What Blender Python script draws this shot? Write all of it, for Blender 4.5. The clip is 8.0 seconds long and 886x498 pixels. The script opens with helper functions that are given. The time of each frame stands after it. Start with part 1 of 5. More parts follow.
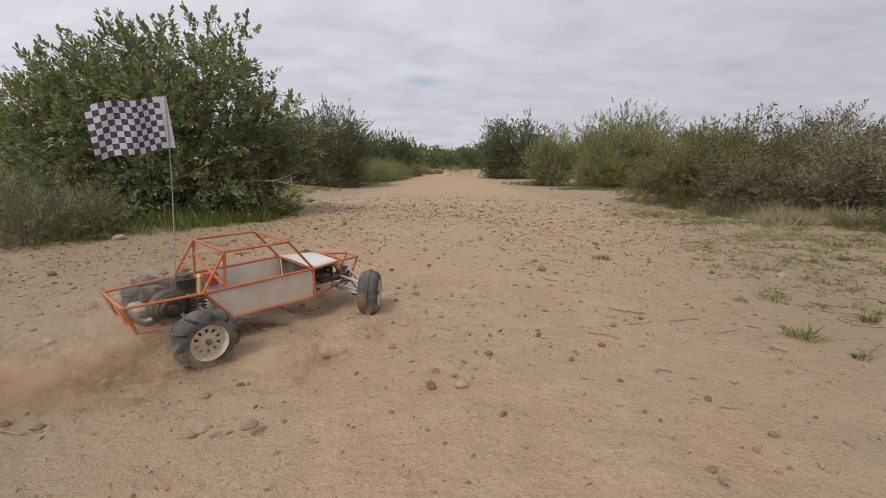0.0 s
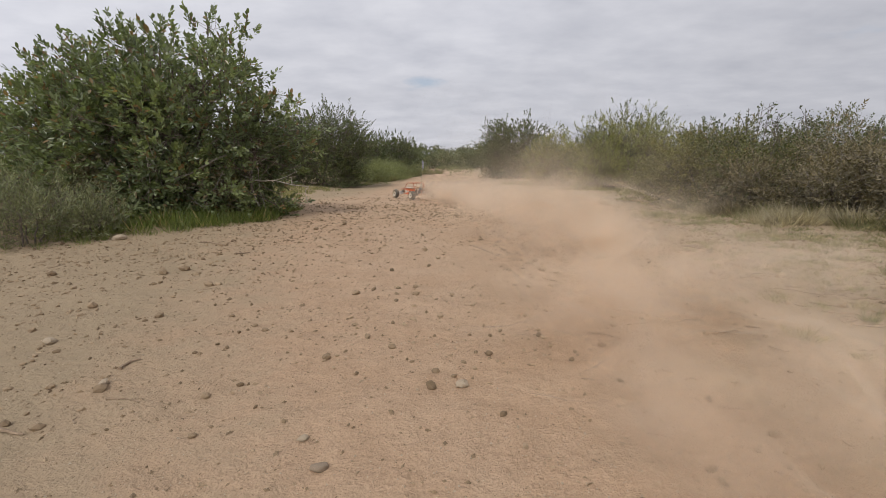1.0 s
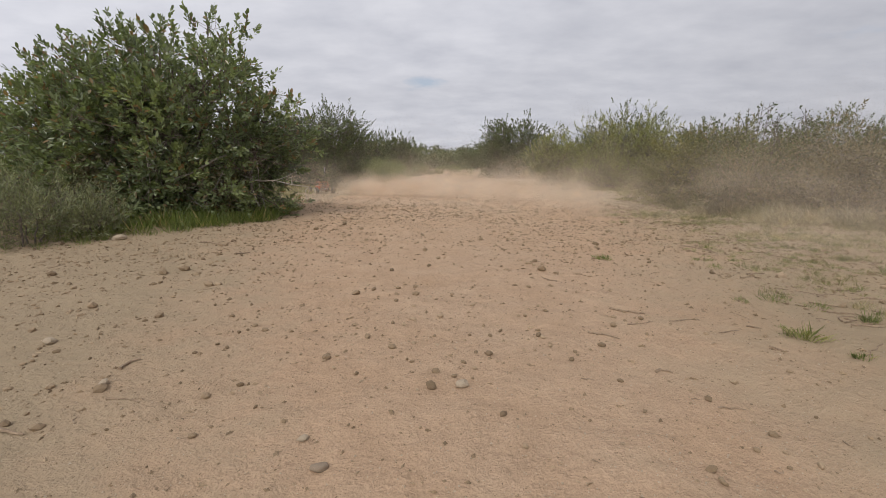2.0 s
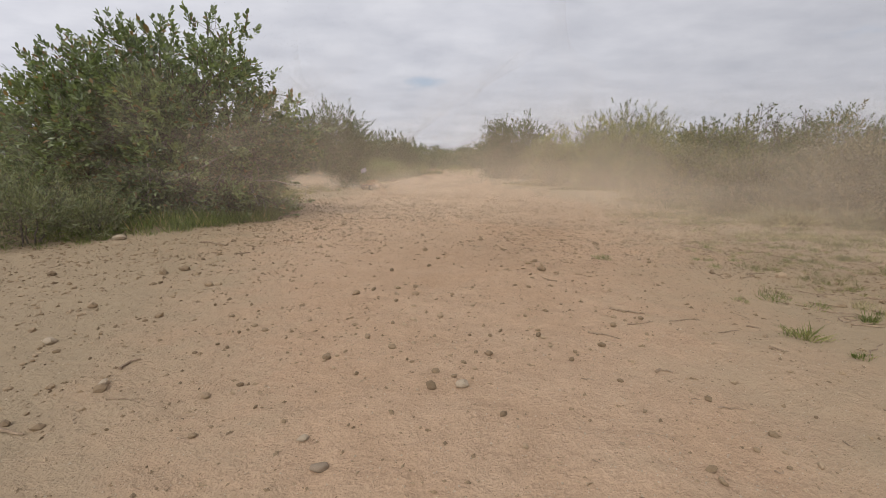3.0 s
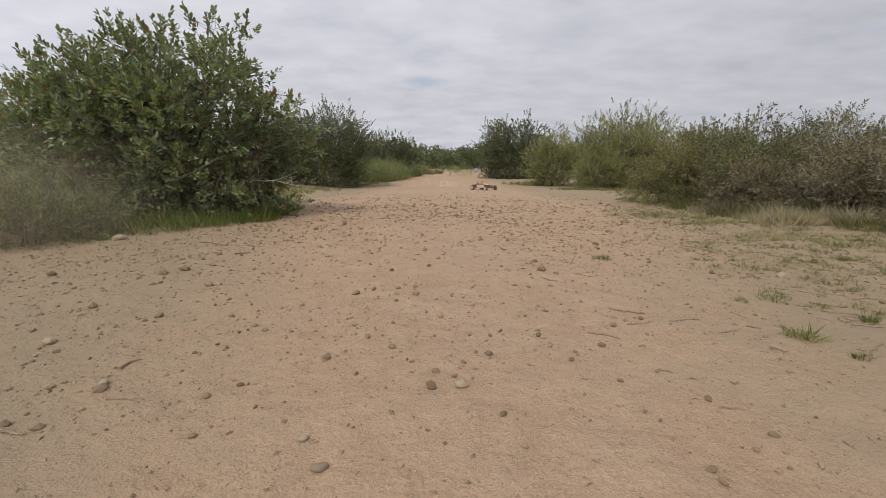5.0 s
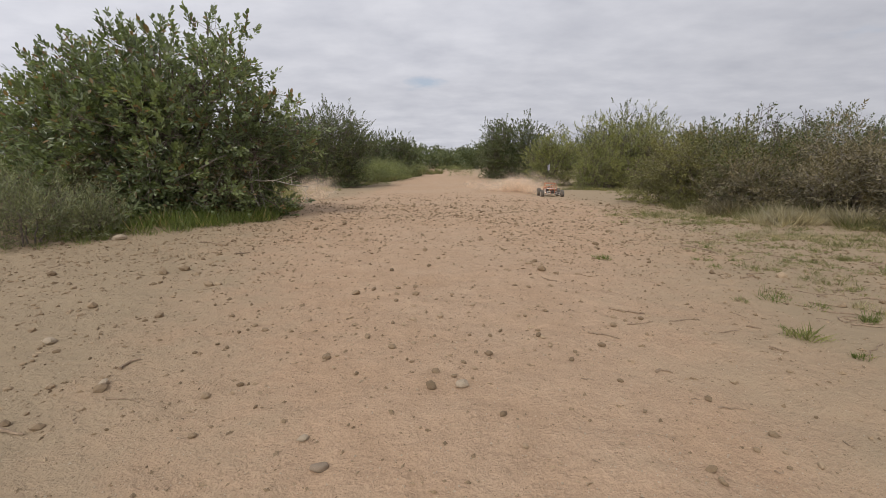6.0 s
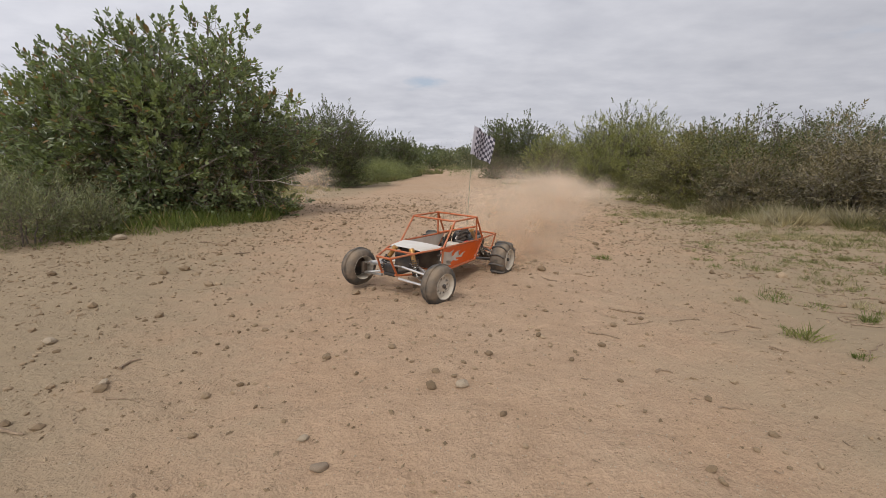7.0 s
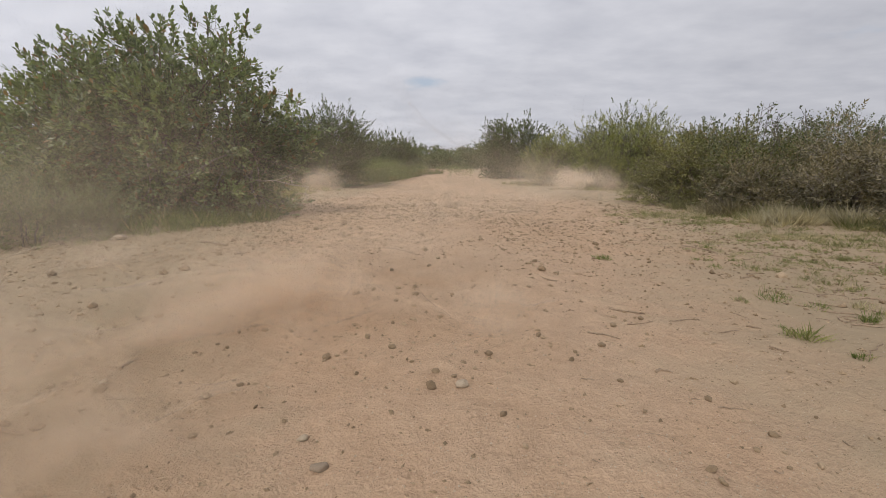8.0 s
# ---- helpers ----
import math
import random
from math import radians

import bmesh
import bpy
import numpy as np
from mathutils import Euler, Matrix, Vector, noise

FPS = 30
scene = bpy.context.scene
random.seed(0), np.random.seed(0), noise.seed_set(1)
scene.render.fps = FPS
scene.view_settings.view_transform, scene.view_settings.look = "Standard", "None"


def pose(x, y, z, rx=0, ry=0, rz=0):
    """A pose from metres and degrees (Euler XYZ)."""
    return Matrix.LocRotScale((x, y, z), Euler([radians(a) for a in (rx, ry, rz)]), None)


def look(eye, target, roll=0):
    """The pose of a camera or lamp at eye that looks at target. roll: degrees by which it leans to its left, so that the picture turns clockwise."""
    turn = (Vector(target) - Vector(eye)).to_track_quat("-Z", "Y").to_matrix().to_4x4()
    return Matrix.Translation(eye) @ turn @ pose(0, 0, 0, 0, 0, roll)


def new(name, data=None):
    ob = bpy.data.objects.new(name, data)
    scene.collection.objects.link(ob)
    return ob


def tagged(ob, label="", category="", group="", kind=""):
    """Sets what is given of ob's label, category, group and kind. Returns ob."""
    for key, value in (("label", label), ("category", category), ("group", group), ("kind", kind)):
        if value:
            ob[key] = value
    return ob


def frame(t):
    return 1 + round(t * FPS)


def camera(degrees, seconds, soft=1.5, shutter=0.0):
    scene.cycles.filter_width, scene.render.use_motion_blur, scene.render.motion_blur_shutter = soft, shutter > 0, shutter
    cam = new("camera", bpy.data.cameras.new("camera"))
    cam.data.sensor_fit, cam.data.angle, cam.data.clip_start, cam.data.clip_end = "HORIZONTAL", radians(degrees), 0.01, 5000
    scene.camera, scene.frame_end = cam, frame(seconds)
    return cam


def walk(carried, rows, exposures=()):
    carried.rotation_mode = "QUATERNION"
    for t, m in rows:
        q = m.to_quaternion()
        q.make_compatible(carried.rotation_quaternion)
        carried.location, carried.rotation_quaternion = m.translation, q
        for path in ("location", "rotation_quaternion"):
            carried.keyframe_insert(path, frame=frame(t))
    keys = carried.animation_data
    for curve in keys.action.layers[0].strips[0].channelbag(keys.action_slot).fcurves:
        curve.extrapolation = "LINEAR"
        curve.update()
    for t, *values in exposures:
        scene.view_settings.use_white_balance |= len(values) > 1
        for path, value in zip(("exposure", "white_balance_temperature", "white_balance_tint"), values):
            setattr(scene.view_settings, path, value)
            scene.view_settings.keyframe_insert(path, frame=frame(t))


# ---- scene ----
cam = camera(90, 8.0, soft=0.8)
STAND = pose(0, 0, 0.577, 79, 0, 0)          # a tripod at hip height, tilted 11 degrees down
walk(cam, [(0.0, STAND), (8.0, STAND)])

# ---- light: an overcast day, a weak wide sun behind cloud ----
SUN_EL, SUN_AZ = 48.0, 205.0                  # degrees; azimuth clockwise from +y


def build_world():
    w = bpy.data.worlds.new("overcast")
    scene.world = w
    w.use_nodes = True
    nt = w.node_tree
    nt.nodes.clear()
    N, K = nt.nodes.new, nt.links.new
    sky = N("ShaderNodeTexSky")
    sky.sky_type = "NISHITA"
    sky.sun_disc = False
    sky.sun_elevation, sky.sun_rotation = radians(SUN_EL), radians(SUN_AZ)
    tc = N("ShaderNodeTexCoord")
    sep = N("ShaderNodeSeparateXYZ")
    K(tc.outputs["Generated"], sep.inputs[0])
    up = N("ShaderNodeMath"); up.operation = "MAXIMUM"; up.inputs[1].default_value = 0.0
    K(sep.outputs["Z"], up.inputs[0])
    add = N("ShaderNodeMath"); add.operation = "ADD"; add.inputs[1].default_value = 0.17
    K(up.outputs[0], add.inputs[0])
    comb = N("ShaderNodeCombineXYZ")
    for axis in ("X", "Y"):
        div = N("ShaderNodeMath"); div.operation = "DIVIDE"
        K(sep.outputs[axis], div.inputs[0]); K(add.outputs[0], div.inputs[1])
        K(div.outputs[0], comb.inputs[axis])
    layer = N("ShaderNodeMapping")
    layer.inputs["Scale"].default_value = (0.8, 1.0, 1.0)
    K(comb.outputs[0], layer.inputs["Vector"])
    n1 = N("ShaderNodeTexNoise"); n1.inputs["Scale"].default_value = 3.4; n1.inputs["Detail"].default_value = 7.0
    n1.inputs["Roughness"].default_value = 0.55
    K(layer.outputs[0], n1.inputs["Vector"])
    n2 = N("ShaderNodeTexNoise"); n2.inputs["Scale"].default_value = 0.35; n2.inputs["Detail"].default_value = 3.0
    K(comb.outputs[0], n2.inputs["Vector"])
    ramp = N("ShaderNodeValToRGB")
    ramp.color_ramp.elements[0].position, ramp.color_ramp.elements[0].color = 0.30, (0.66, 0.672, 0.745, 1)
    ramp.color_ramp.elements[1].position, ramp.color_ramp.elements[1].color = 0.68, (0.815, 0.82, 0.885, 1)
    K(n1.outputs["Fac"], ramp.inputs[0])
    wide = N("ShaderNodeMapRange"); wide.inputs["From Min"].default_value = 0.3; wide.inputs["From Max"].default_value = 0.7
    wide.inputs["To Min"].default_value = 0.88; wide.inputs["To Max"].default_value = 1.08
    K(n2.outputs["Fac"], wide.inputs["Value"])
    cloud = N("ShaderNodeMixRGB"); cloud.blend_type = "MULTIPLY"; cloud.inputs[0].default_value = 1.0
    K(ramp.outputs[0], cloud.inputs[1]); K(wide.outputs[0], cloud.inputs[2])
    # low cloud is a little darker and bluer than the cloud overhead
    lift = N("ShaderNodeMapRange"); lift.inputs["From Max"].default_value = 0.35
    lift.inputs["To Min"].default_value = 0.84; lift.inputs["To Max"].default_value = 1.0
    K(up.outputs[0], lift.inputs["Value"])
    deep = N("ShaderNodeMixRGB"); deep.blend_type = "MULTIPLY"; deep.inputs[0].default_value = 1.0
    K(cloud.outputs[0], deep.inputs[1]); K(lift.outputs[0], deep.inputs[2])
    # the cloud is thicker towards +x
    thick = N("ShaderNodeMapRange"); thick.inputs["From Min"].default_value = -0.7; thick.inputs["From Max"].default_value = 0.8
    thick.inputs["To Min"].default_value = 1.05; thick.inputs["To Max"].default_value = 0.77
    K(sep.outputs["X"], thick.inputs["Value"])
    heavy = N("ShaderNodeMixRGB"); heavy.blend_type = "MULTIPLY"; heavy.inputs[0].default_value = 1.0
    K(deep.outputs[0], heavy.inputs[1]); K(thick.outputs[0], heavy.inputs[2])
    deep = heavy
    # thin places in the cloud let the blue sky through
    n3 = N("ShaderNodeTexNoise"); n3.inputs["Scale"].default_value = 0.8; n3.inputs["Detail"].default_value = 5.0
    K(layer.outputs[0], n3.inputs["Vector"])
    thin = N("ShaderNodeMapRange"); thin.inputs["From Min"].default_value = 0.34; thin.inputs["From Max"].default_value = 0.24
    thin.inputs["To Max"].default_value = 0.6
    K(n3.outputs["Fac"], thin.inputs["Value"])
    # one small rent in the cloud, low over the track
    rent = N("ShaderNodeMapping")
    rent.inputs["Location"].default_value = (0.036 * 9, 0, -0.167 * 34)
    rent.inputs["Scale"].default_value = (9, 0, 34)
    K(tc.outputs["Generated"], rent.inputs["Vector"])
    far = N("ShaderNodeVectorMath"); far.operation = "LENGTH"
    K(rent.outputs[0], far.inputs[0])
    wob = N("ShaderNodeMath"); wob.operation = "MULTIPLY_ADD"; wob.inputs[1].default_value = 2.2
    K(n1.outputs["Fac"], wob.inputs[0]); K(far.outputs["Value"], wob.inputs[2])
    gap = N("ShaderNodeMapRange"); gap.inputs["From Min"].default_value = 1.55; gap.inputs["From Max"].default_value = 1.05
    gap.inputs["To Max"].default_value = 0.45
    K(wob.outputs[0], gap.inputs["Value"])
    most = N("ShaderNodeMath"); most.operation = "MAXIMUM"
    K(thin.outputs[0], most.inputs[0]); K(gap.outputs[0], most.inputs[1])
    thin = most
    blue = N("ShaderNodeMixRGB"); blue.blend_type = "MULTIPLY"; blue.inputs[0].default_value = 1.0
    blue.inputs[2].default_value = (0.10, 0.10, 0.10, 1)
    K(sky.outputs[0], blue.inputs[1])
    mix = N("ShaderNodeMixRGB")
    K(thin.outputs[0], mix.inputs[0]); K(deep.outputs[0], mix.inputs[1]); K(blue.outputs[0], mix.inputs[2])
    bg = N("ShaderNodeBackground"); bg.inputs["Strength"].default_value = 1.0
    K(mix.outputs[0], bg.inputs["Color"])
    out = N("ShaderNodeOutputWorld")
    K(bg.outputs[0], out.inputs["Surface"])


build_world()
sun = new("sun", bpy.data.lights.new("sun", "SUN"))
sun.data.energy, sun.data.angle, sun.data.color = 1.95, radians(18), (1.0, 0.96, 0.90)
_el, _az = radians(SUN_EL), radians(SUN_AZ)
SUN_DIR = Vector((math.sin(_az) * math.cos(_el), math.cos(_az) * math.cos(_el), math.sin(_el)))
sun.matrix_world = look(SUN_DIR * 60, (0, 0, 0))
scene.view_settings.exposure = -0.04
scene.cycles.transparent_max_bounces = 112


# ---- materials ----
def material(name):
    m = bpy.data.materials.new(name)
    m.use_nodes = True
    nt = m.node_tree
    return m, nt, nt.nodes["Principled BSDF"]


def noise_node(nt, scale, detail=4.0, rough=0.55, coord="Object", kind="ShaderNodeTexNoise"):
    tc = nt.nodes.new("ShaderNodeTexCoord")
    n = nt.nodes.new(kind)
    n.inputs["Scale"].default_value = scale
    if kind == "ShaderNodeTexNoise":
        n.inputs["Detail"].default_value, n.inputs["Roughness"].default_value = detail, rough
    nt.links.new(tc.outputs[coord], n.inputs["Vector"])
    return n


def ramp_node(nt, source, stops):
    r = nt.nodes.new("ShaderNodeValToRGB")
    e = r.color_ramp.elements
    while len(e) < len(stops):
        e.new(0.5)
    for k, (pos, col) in enumerate(stops):
        e[k].position, e[k].color = pos, (*col, 1)
    nt.links.new(source, r.inputs[0])
    return r.outputs[0]


def mix_node(nt, fac, a, b, blend="MIX"):
    m = nt.nodes.new("ShaderNodeMixRGB")
    m.blend_type = blend
    for slot, v in ((0, fac), (1, a), (2, b)):
        if isinstance(v, (int, float)):
            m.inputs[slot].default_value = v if slot == 0 else (v, v, v, 1)
        elif isinstance(v, tuple):
            m.inputs[slot].default_value = (*v, 1)
        else:
            nt.links.new(v, m.inputs[slot])
    return m.outputs[0]


def bump_node(nt, bsdf, height, strength, distance):
    b = nt.nodes.new("ShaderNodeBump")
    b.inputs["Strength"].default_value, b.inputs["Distance"].default_value = strength, distance
    nt.links.new(height, b.inputs["Height"])
    nt.links.new(b.outputs[0], bsdf.inputs["Normal"])


def worn(name, a, b, rough=0.6, scale=30.0, metal=0.0, dust=0.0, bump=0.15, size=0.002):
    """A surface of two near colours in a fine grain, with sand dust lying on it in patches."""
    m, nt, p = material(name)
    fine, wide = noise_node(nt, scale), noise_node(nt, scale * 0.22, 3.0)
    col = ramp_node(nt, fine.outputs["Fac"], [(0.32, a), (0.68, b)])
    if dust:
        f = ramp_node(nt, wide.outputs["Fac"], [(0.42, (0, 0, 0)), (0.72, (dust, dust, dust))])
        col = mix_node(nt, f, col, (0.42, 0.30, 0.19))
    nt.links.new(col, p.inputs["Base Color"])
    r = nt.nodes.new("ShaderNodeMapRange")
    r.inputs["To Min"].default_value, r.inputs["To Max"].default_value = max(rough - 0.1, 0.05), min(rough + 0.15, 1.0)
    nt.links.new(wide.outputs["Fac"], r.inputs["Value"])
    nt.links.new(r.outputs[0], p.inputs["Roughness"])
    p.inputs["Metallic"].default_value = metal
    bump_node(nt, p, fine.outputs["Fac"], bump, size)
    return m


def leafy(name, dark, light, odd=None, rough=0.45, through_light=0.25, share=0.06):
    """Leaves whose shade of green goes from leaf to leaf; a few are dry or pale."""
    m, nt, p = material(name)
    geo = nt.nodes.new("ShaderNodeNewGeometry")
    stops = [(0.0, dark), (0.80, light)]
    if odd:
        stops = [(0.0, dark), (0.96 - share, light), (0.985 - share, light), (1.0 - share, odd)]
    col = ramp_node(nt, geo.outputs["Random Per Island"], stops)
    patch = noise_node(nt, 1.6, 2.0)
    shade = ramp_node(nt, patch.outputs["Fac"], [(0.35, (0.78, 0.80, 0.80)), (0.65, (1.18, 1.15, 1.0))])
    col = mix_node(nt, 1.0, col, shade, "MULTIPLY")
    nt.links.new(col, p.inputs["Base Color"])
    p.inputs["Roughness"].default_value = rough
    thin = nt.nodes.new("ShaderNodeBsdfTranslucent")
    nt.links.new(mix_node(nt, 1.0, col, (1.25, 1.35, 0.7), "MULTIPLY"), thin.inputs["Color"])
    mx = nt.nodes.new("ShaderNodeMixShader")
    mx.inputs[0].default_value = through_light
    nt.links.new(p.outputs[0], mx.inputs[1]); nt.links.new(thin.outputs[0], mx.inputs[2])
    nt.links.new(mx.outputs[0], nt.nodes["Material Output"].inputs["Surface"])
    return m


def sand_material():
    m, nt, p = material("dry_sand")
    wide, mid, fine = noise_node(nt, 0.5, 4.0), noise_node(nt, 4.0, 6.0, 0.65), noise_node(nt, 190.0, 3.0, 0.7)
    spots = noise_node(nt, 62.0, 2.0, 0.5)
    col = ramp_node(nt, mid.outputs["Fac"], [(0.28, (0.435, 0.296, 0.190)), (0.52, (0.470, 0.326, 0.215)), (0.75, (0.500, 0.358, 0.240))])
    col = mix_node(nt, ramp_node(nt, wide.outputs["Fac"], [(0.42, (0, 0, 0)), (0.68, (0.42, 0.42, 0.42))]), col, (0.49, 0.368, 0.262))
    clods = noise_node(nt, 17.0, 7.0, 0.62)
    col = mix_node(nt, 1.0, col, ramp_node(nt, clods.outputs["Fac"], [(0.30, (0.92, 0.92, 0.92)), (0.60, (1.03, 1.03, 1.03))]), "MULTIPLY")
    col = mix_node(nt, 1.0, col, ramp_node(nt, fine.outputs["Fac"], [(0.30, (0.82, 0.81, 0.80)), (0.62, (1.08, 1.08, 1.08))]), "MULTIPLY")
    # greyer soil and plant litter on the verges, which draw apart with the distance, in ragged patches
    tc = nt.nodes.new("ShaderNodeTexCoord")
    sep = nt.nodes.new("ShaderNodeSeparateXYZ")
    nt.links.new(tc.outputs["Object"], sep.inputs[0])

    def calc(op, a, b, c=None):
        n = nt.nodes.new("ShaderNodeMath")
        n.operation = op
        for slot, v in enumerate((a, b, c)):
            if isinstance(v, (int, float)):
                n.inputs[slot].default_value = v
            elif v is not None:
                nt.links.new(v, n.inputs[slot])
        return n.outputs[0]
    reach = calc("MAXIMUM", calc("MINIMUM", sep.outputs["Y"], 6.0), 0.0)
    away = calc("MULTIPLY_ADD", reach, -0.31, calc("ABSOLUTE", calc("ADD", sep.outputs["X"], -0.12), 0.0))
    rag = calc("MULTIPLY_ADD", wide.outputs["Fac"], 1.2, calc("MULTIPLY_ADD", mid.outputs["Fac"], 1.3, away))
    soil = nt.nodes.new("ShaderNodeMapRange"); soil.inputs["From Min"].default_value = 1.30; soil.inputs["From Max"].default_value = 2.15
    soil.inputs["To Max"].default_value = 0.9
    nt.links.new(rag, soil.inputs["Value"])
    col = mix_node(nt, soil.outputs[0], col, (0.345, 0.268, 0.175))
    # grit: small grains of darker earth among the sand
    col = mix_node(nt, ramp_node(nt, spots.outputs["Fac"], [(0.70, (0, 0, 0)), (0.76, (0.45, 0.45, 0.45))]), col, (0.26, 0.170, 0.105))
    nt.links.new(col, p.inputs["Base Color"])
    p.inputs["Roughness"].default_value = 0.95
    p.inputs["Specular IOR Level"].default_value = 0.15
    hgt = mix_node(nt, 0.55, mid.outputs["Fac"], clods.outputs["Fac"])
    hgt = mix_node(nt, 0.14, hgt, fine.outputs["Fac"])
    hgt = mix_node(nt, 0.12, hgt, spots.outputs["Fac"])
    bump_node(nt, p, hgt, 1.0, 0.045)
    return m


def stone_material(name, a, b, c):
    m, nt, p = material(name)
    info = nt.nodes.new("ShaderNodeObjectInfo")
    geo = nt.nodes.new("ShaderNodeNewGeometry")
    s = nt.nodes.new("ShaderNodeMath"); s.operation = "ADD"
    nt.links.new(info.outputs["Random"], s.inputs[0]); nt.links.new(geo.outputs["Random Per Island"], s.inputs[1])
    fr = nt.nodes.new("ShaderNodeMath"); fr.operation = "FRACT"
    nt.links.new(s.outputs[0], fr.inputs[0])
    col = ramp_node(nt, fr.outputs[0], [(0.0, a), (0.6, b), (1.0, c)])
    grain = noise_node(nt, 140.0, 4.0, 0.7)
    col = mix_node(nt, 1.0, col, ramp_node(nt, grain.outputs["Fac"], [(0.3, (0.65, 0.65, 0.65)), (0.7, (1.2, 1.18, 1.12))]), "MULTIPLY")
    nt.links.new(col, p.inputs["Base Color"])
    p.inputs["Roughness"].default_value = 0.9
    bump_node(nt, p, grain.outputs["Fac"], 0.5, 0.004)
    return m


def dust_material(name, peak, tone, scale=3.2, band=(0.34, 0.66), least=0.5):
    """Hanging dust: sheets of fine haze that thin out towards their rims."""
    m, nt, p = material(name)
    uv = nt.nodes.new("ShaderNodeUVMap")
    sep = nt.nodes.new("ShaderNodeSeparateXYZ")
    nt.links.new(uv.outputs[0], sep.inputs[0])
    fall = nt.nodes.new("ShaderNodeMapRange")
    fall.interpolation_type = "SMOOTHSTEP"
    fall.inputs["From Min"].default_value, fall.inputs["From Max"].default_value = 1.0, 0.05
    nt.links.new(sep.outputs["X"], fall.inputs["Value"])
    curl = noise_node(nt, scale, 5.0, 0.6)
    wisp = nt.nodes.new("ShaderNodeMapRange")
    wisp.inputs["From Min"].default_value, wisp.inputs["From Max"].default_value = band
    wisp.inputs["To Min"].default_value, wisp.inputs["To Max"].default_value = least, 1.0
    nt.links.new(curl.outputs["Fac"], wisp.inputs["Value"])
    a = nt.nodes.new("ShaderNodeMath"); a.operation = "MULTIPLY"
    nt.links.new(fall.outputs[0], a.inputs[0]); nt.links.new(wisp.outputs[0], a.inputs[1])
    b = nt.nodes.new("ShaderNodeMath"); b.operation = "MULTIPLY"; b.inputs[1].default_value = peak
    nt.links.new(a.outputs[0], b.inputs[0])
    clear, dif, tra = (nt.nodes.new("ShaderNodeBsdf" + k) for k in ("Transparent", "Diffuse", "Translucent"))
    dif.inputs["Color"].default_value = tra.inputs["Color"].default_value = (*tone, 1)
    half = nt.nodes.new("ShaderNodeMixShader"); half.inputs[0].default_value = 0.6
    nt.links.new(dif.outputs[0], half.inputs[1]); nt.links.new(tra.outputs[0], half.inputs[2])
    mx = nt.nodes.new("ShaderNodeMixShader")
    nt.links.new(b.outputs[0], mx.inputs[0]); nt.links.new(clear.outputs[0], mx.inputs[1]); nt.links.new(half.outputs[0], mx.inputs[2])
    nt.links.new(mx.outputs[0], nt.nodes["Material Output"].inputs["Surface"])
    nt.nodes.remove(p)
    return m


SAND = sand_material()
STONE = stone_material("brown_stone", (0.20, 0.138, 0.082), (0.30, 0.215, 0.134), (0.43, 0.32, 0.212))
PALE_STONE = stone_material("pale_stone", (0.43, 0.345, 0.25), (0.46, 0.37, 0.275), (0.50, 0.41, 0.31))
GREY_STONE = stone_material("grey_brown_stone", (0.31, 0.24, 0.175), (0.34, 0.26, 0.19), (0.36, 0.28, 0.205))
TWIG = worn("dry_twig", (0.20, 0.14, 0.09), (0.36, 0.265, 0.18), 0.9, 80.0)
BARK = worn("grey_bark", (0.085, 0.065, 0.05), (0.20, 0.165, 0.135), 0.9, 40.0, bump=0.5, size=0.006)
LEATHER_LEAF = leafy("leathery_leaf", (0.120, 0.145, 0.082), (0.265, 0.310, 0.178), (0.27, 0.18, 0.11), 0.30, 0.38, 0.06)
PALE_TWIG = worn("bleached_twig", (0.22, 0.19, 0.155), (0.38, 0.34, 0.285), 0.9, 60.0)
DARK_LEAF = leafy("dark_leaf", (0.055, 0.074, 0.030), (0.150, 0.170, 0.075), None, 0.5)
SHRUB_LEAF = leafy("shrub_leaf", (0.085, 0.095, 0.038), (0.220, 0.220, 0.095), (0.26, 0.19, 0.11), 0.55, 0.3, 0.12)
BROWN_SCRUB = leafy("brown_scrub_leaf", (0.120, 0.100, 0.060), (0.290, 0.245, 0.150), (0.30, 0.24, 0.16), 0.65, 0.25, 0.2)
YELLOW_SCRUB = leafy("yellow_scrub_leaf", (0.115, 0.112, 0.042), (0.270, 0.250, 0.105), None, 0.55, 0.3)
WILLOW_LEAF = leafy("yellow_green_leaf", (0.145, 0.155, 0.052), (0.320, 0.325, 0.130), None, 0.5, 0.3)
SAGE_LEAF = leafy("sage_leaf", (0.105, 0.120, 0.056), (0.260, 0.270, 0.150), None, 0.7, 0.2)
GRASS = leafy("green_grass", (0.085, 0.120, 0.028), (0.205, 0.245, 0.070), (0.36, 0.30, 0.15), 0.55, 0.35, 0.12)
THIN_GRASS = leafy("thin_olive_grass", (0.125, 0.130, 0.050), (0.265, 0.260, 0.110), (0.40, 0.34, 0.21), 0.6, 0.3, 0.15)
DRY_GRASS = leafy("dry_grass", (0.28, 0.235, 0.155), (0.52, 0.45, 0.33), None, 0.8, 0.3)
MEADOW = leafy("pale_green_growth", (0.130, 0.150, 0.060), (0.250, 0.270, 0.128), None, 0.6, 0.3)

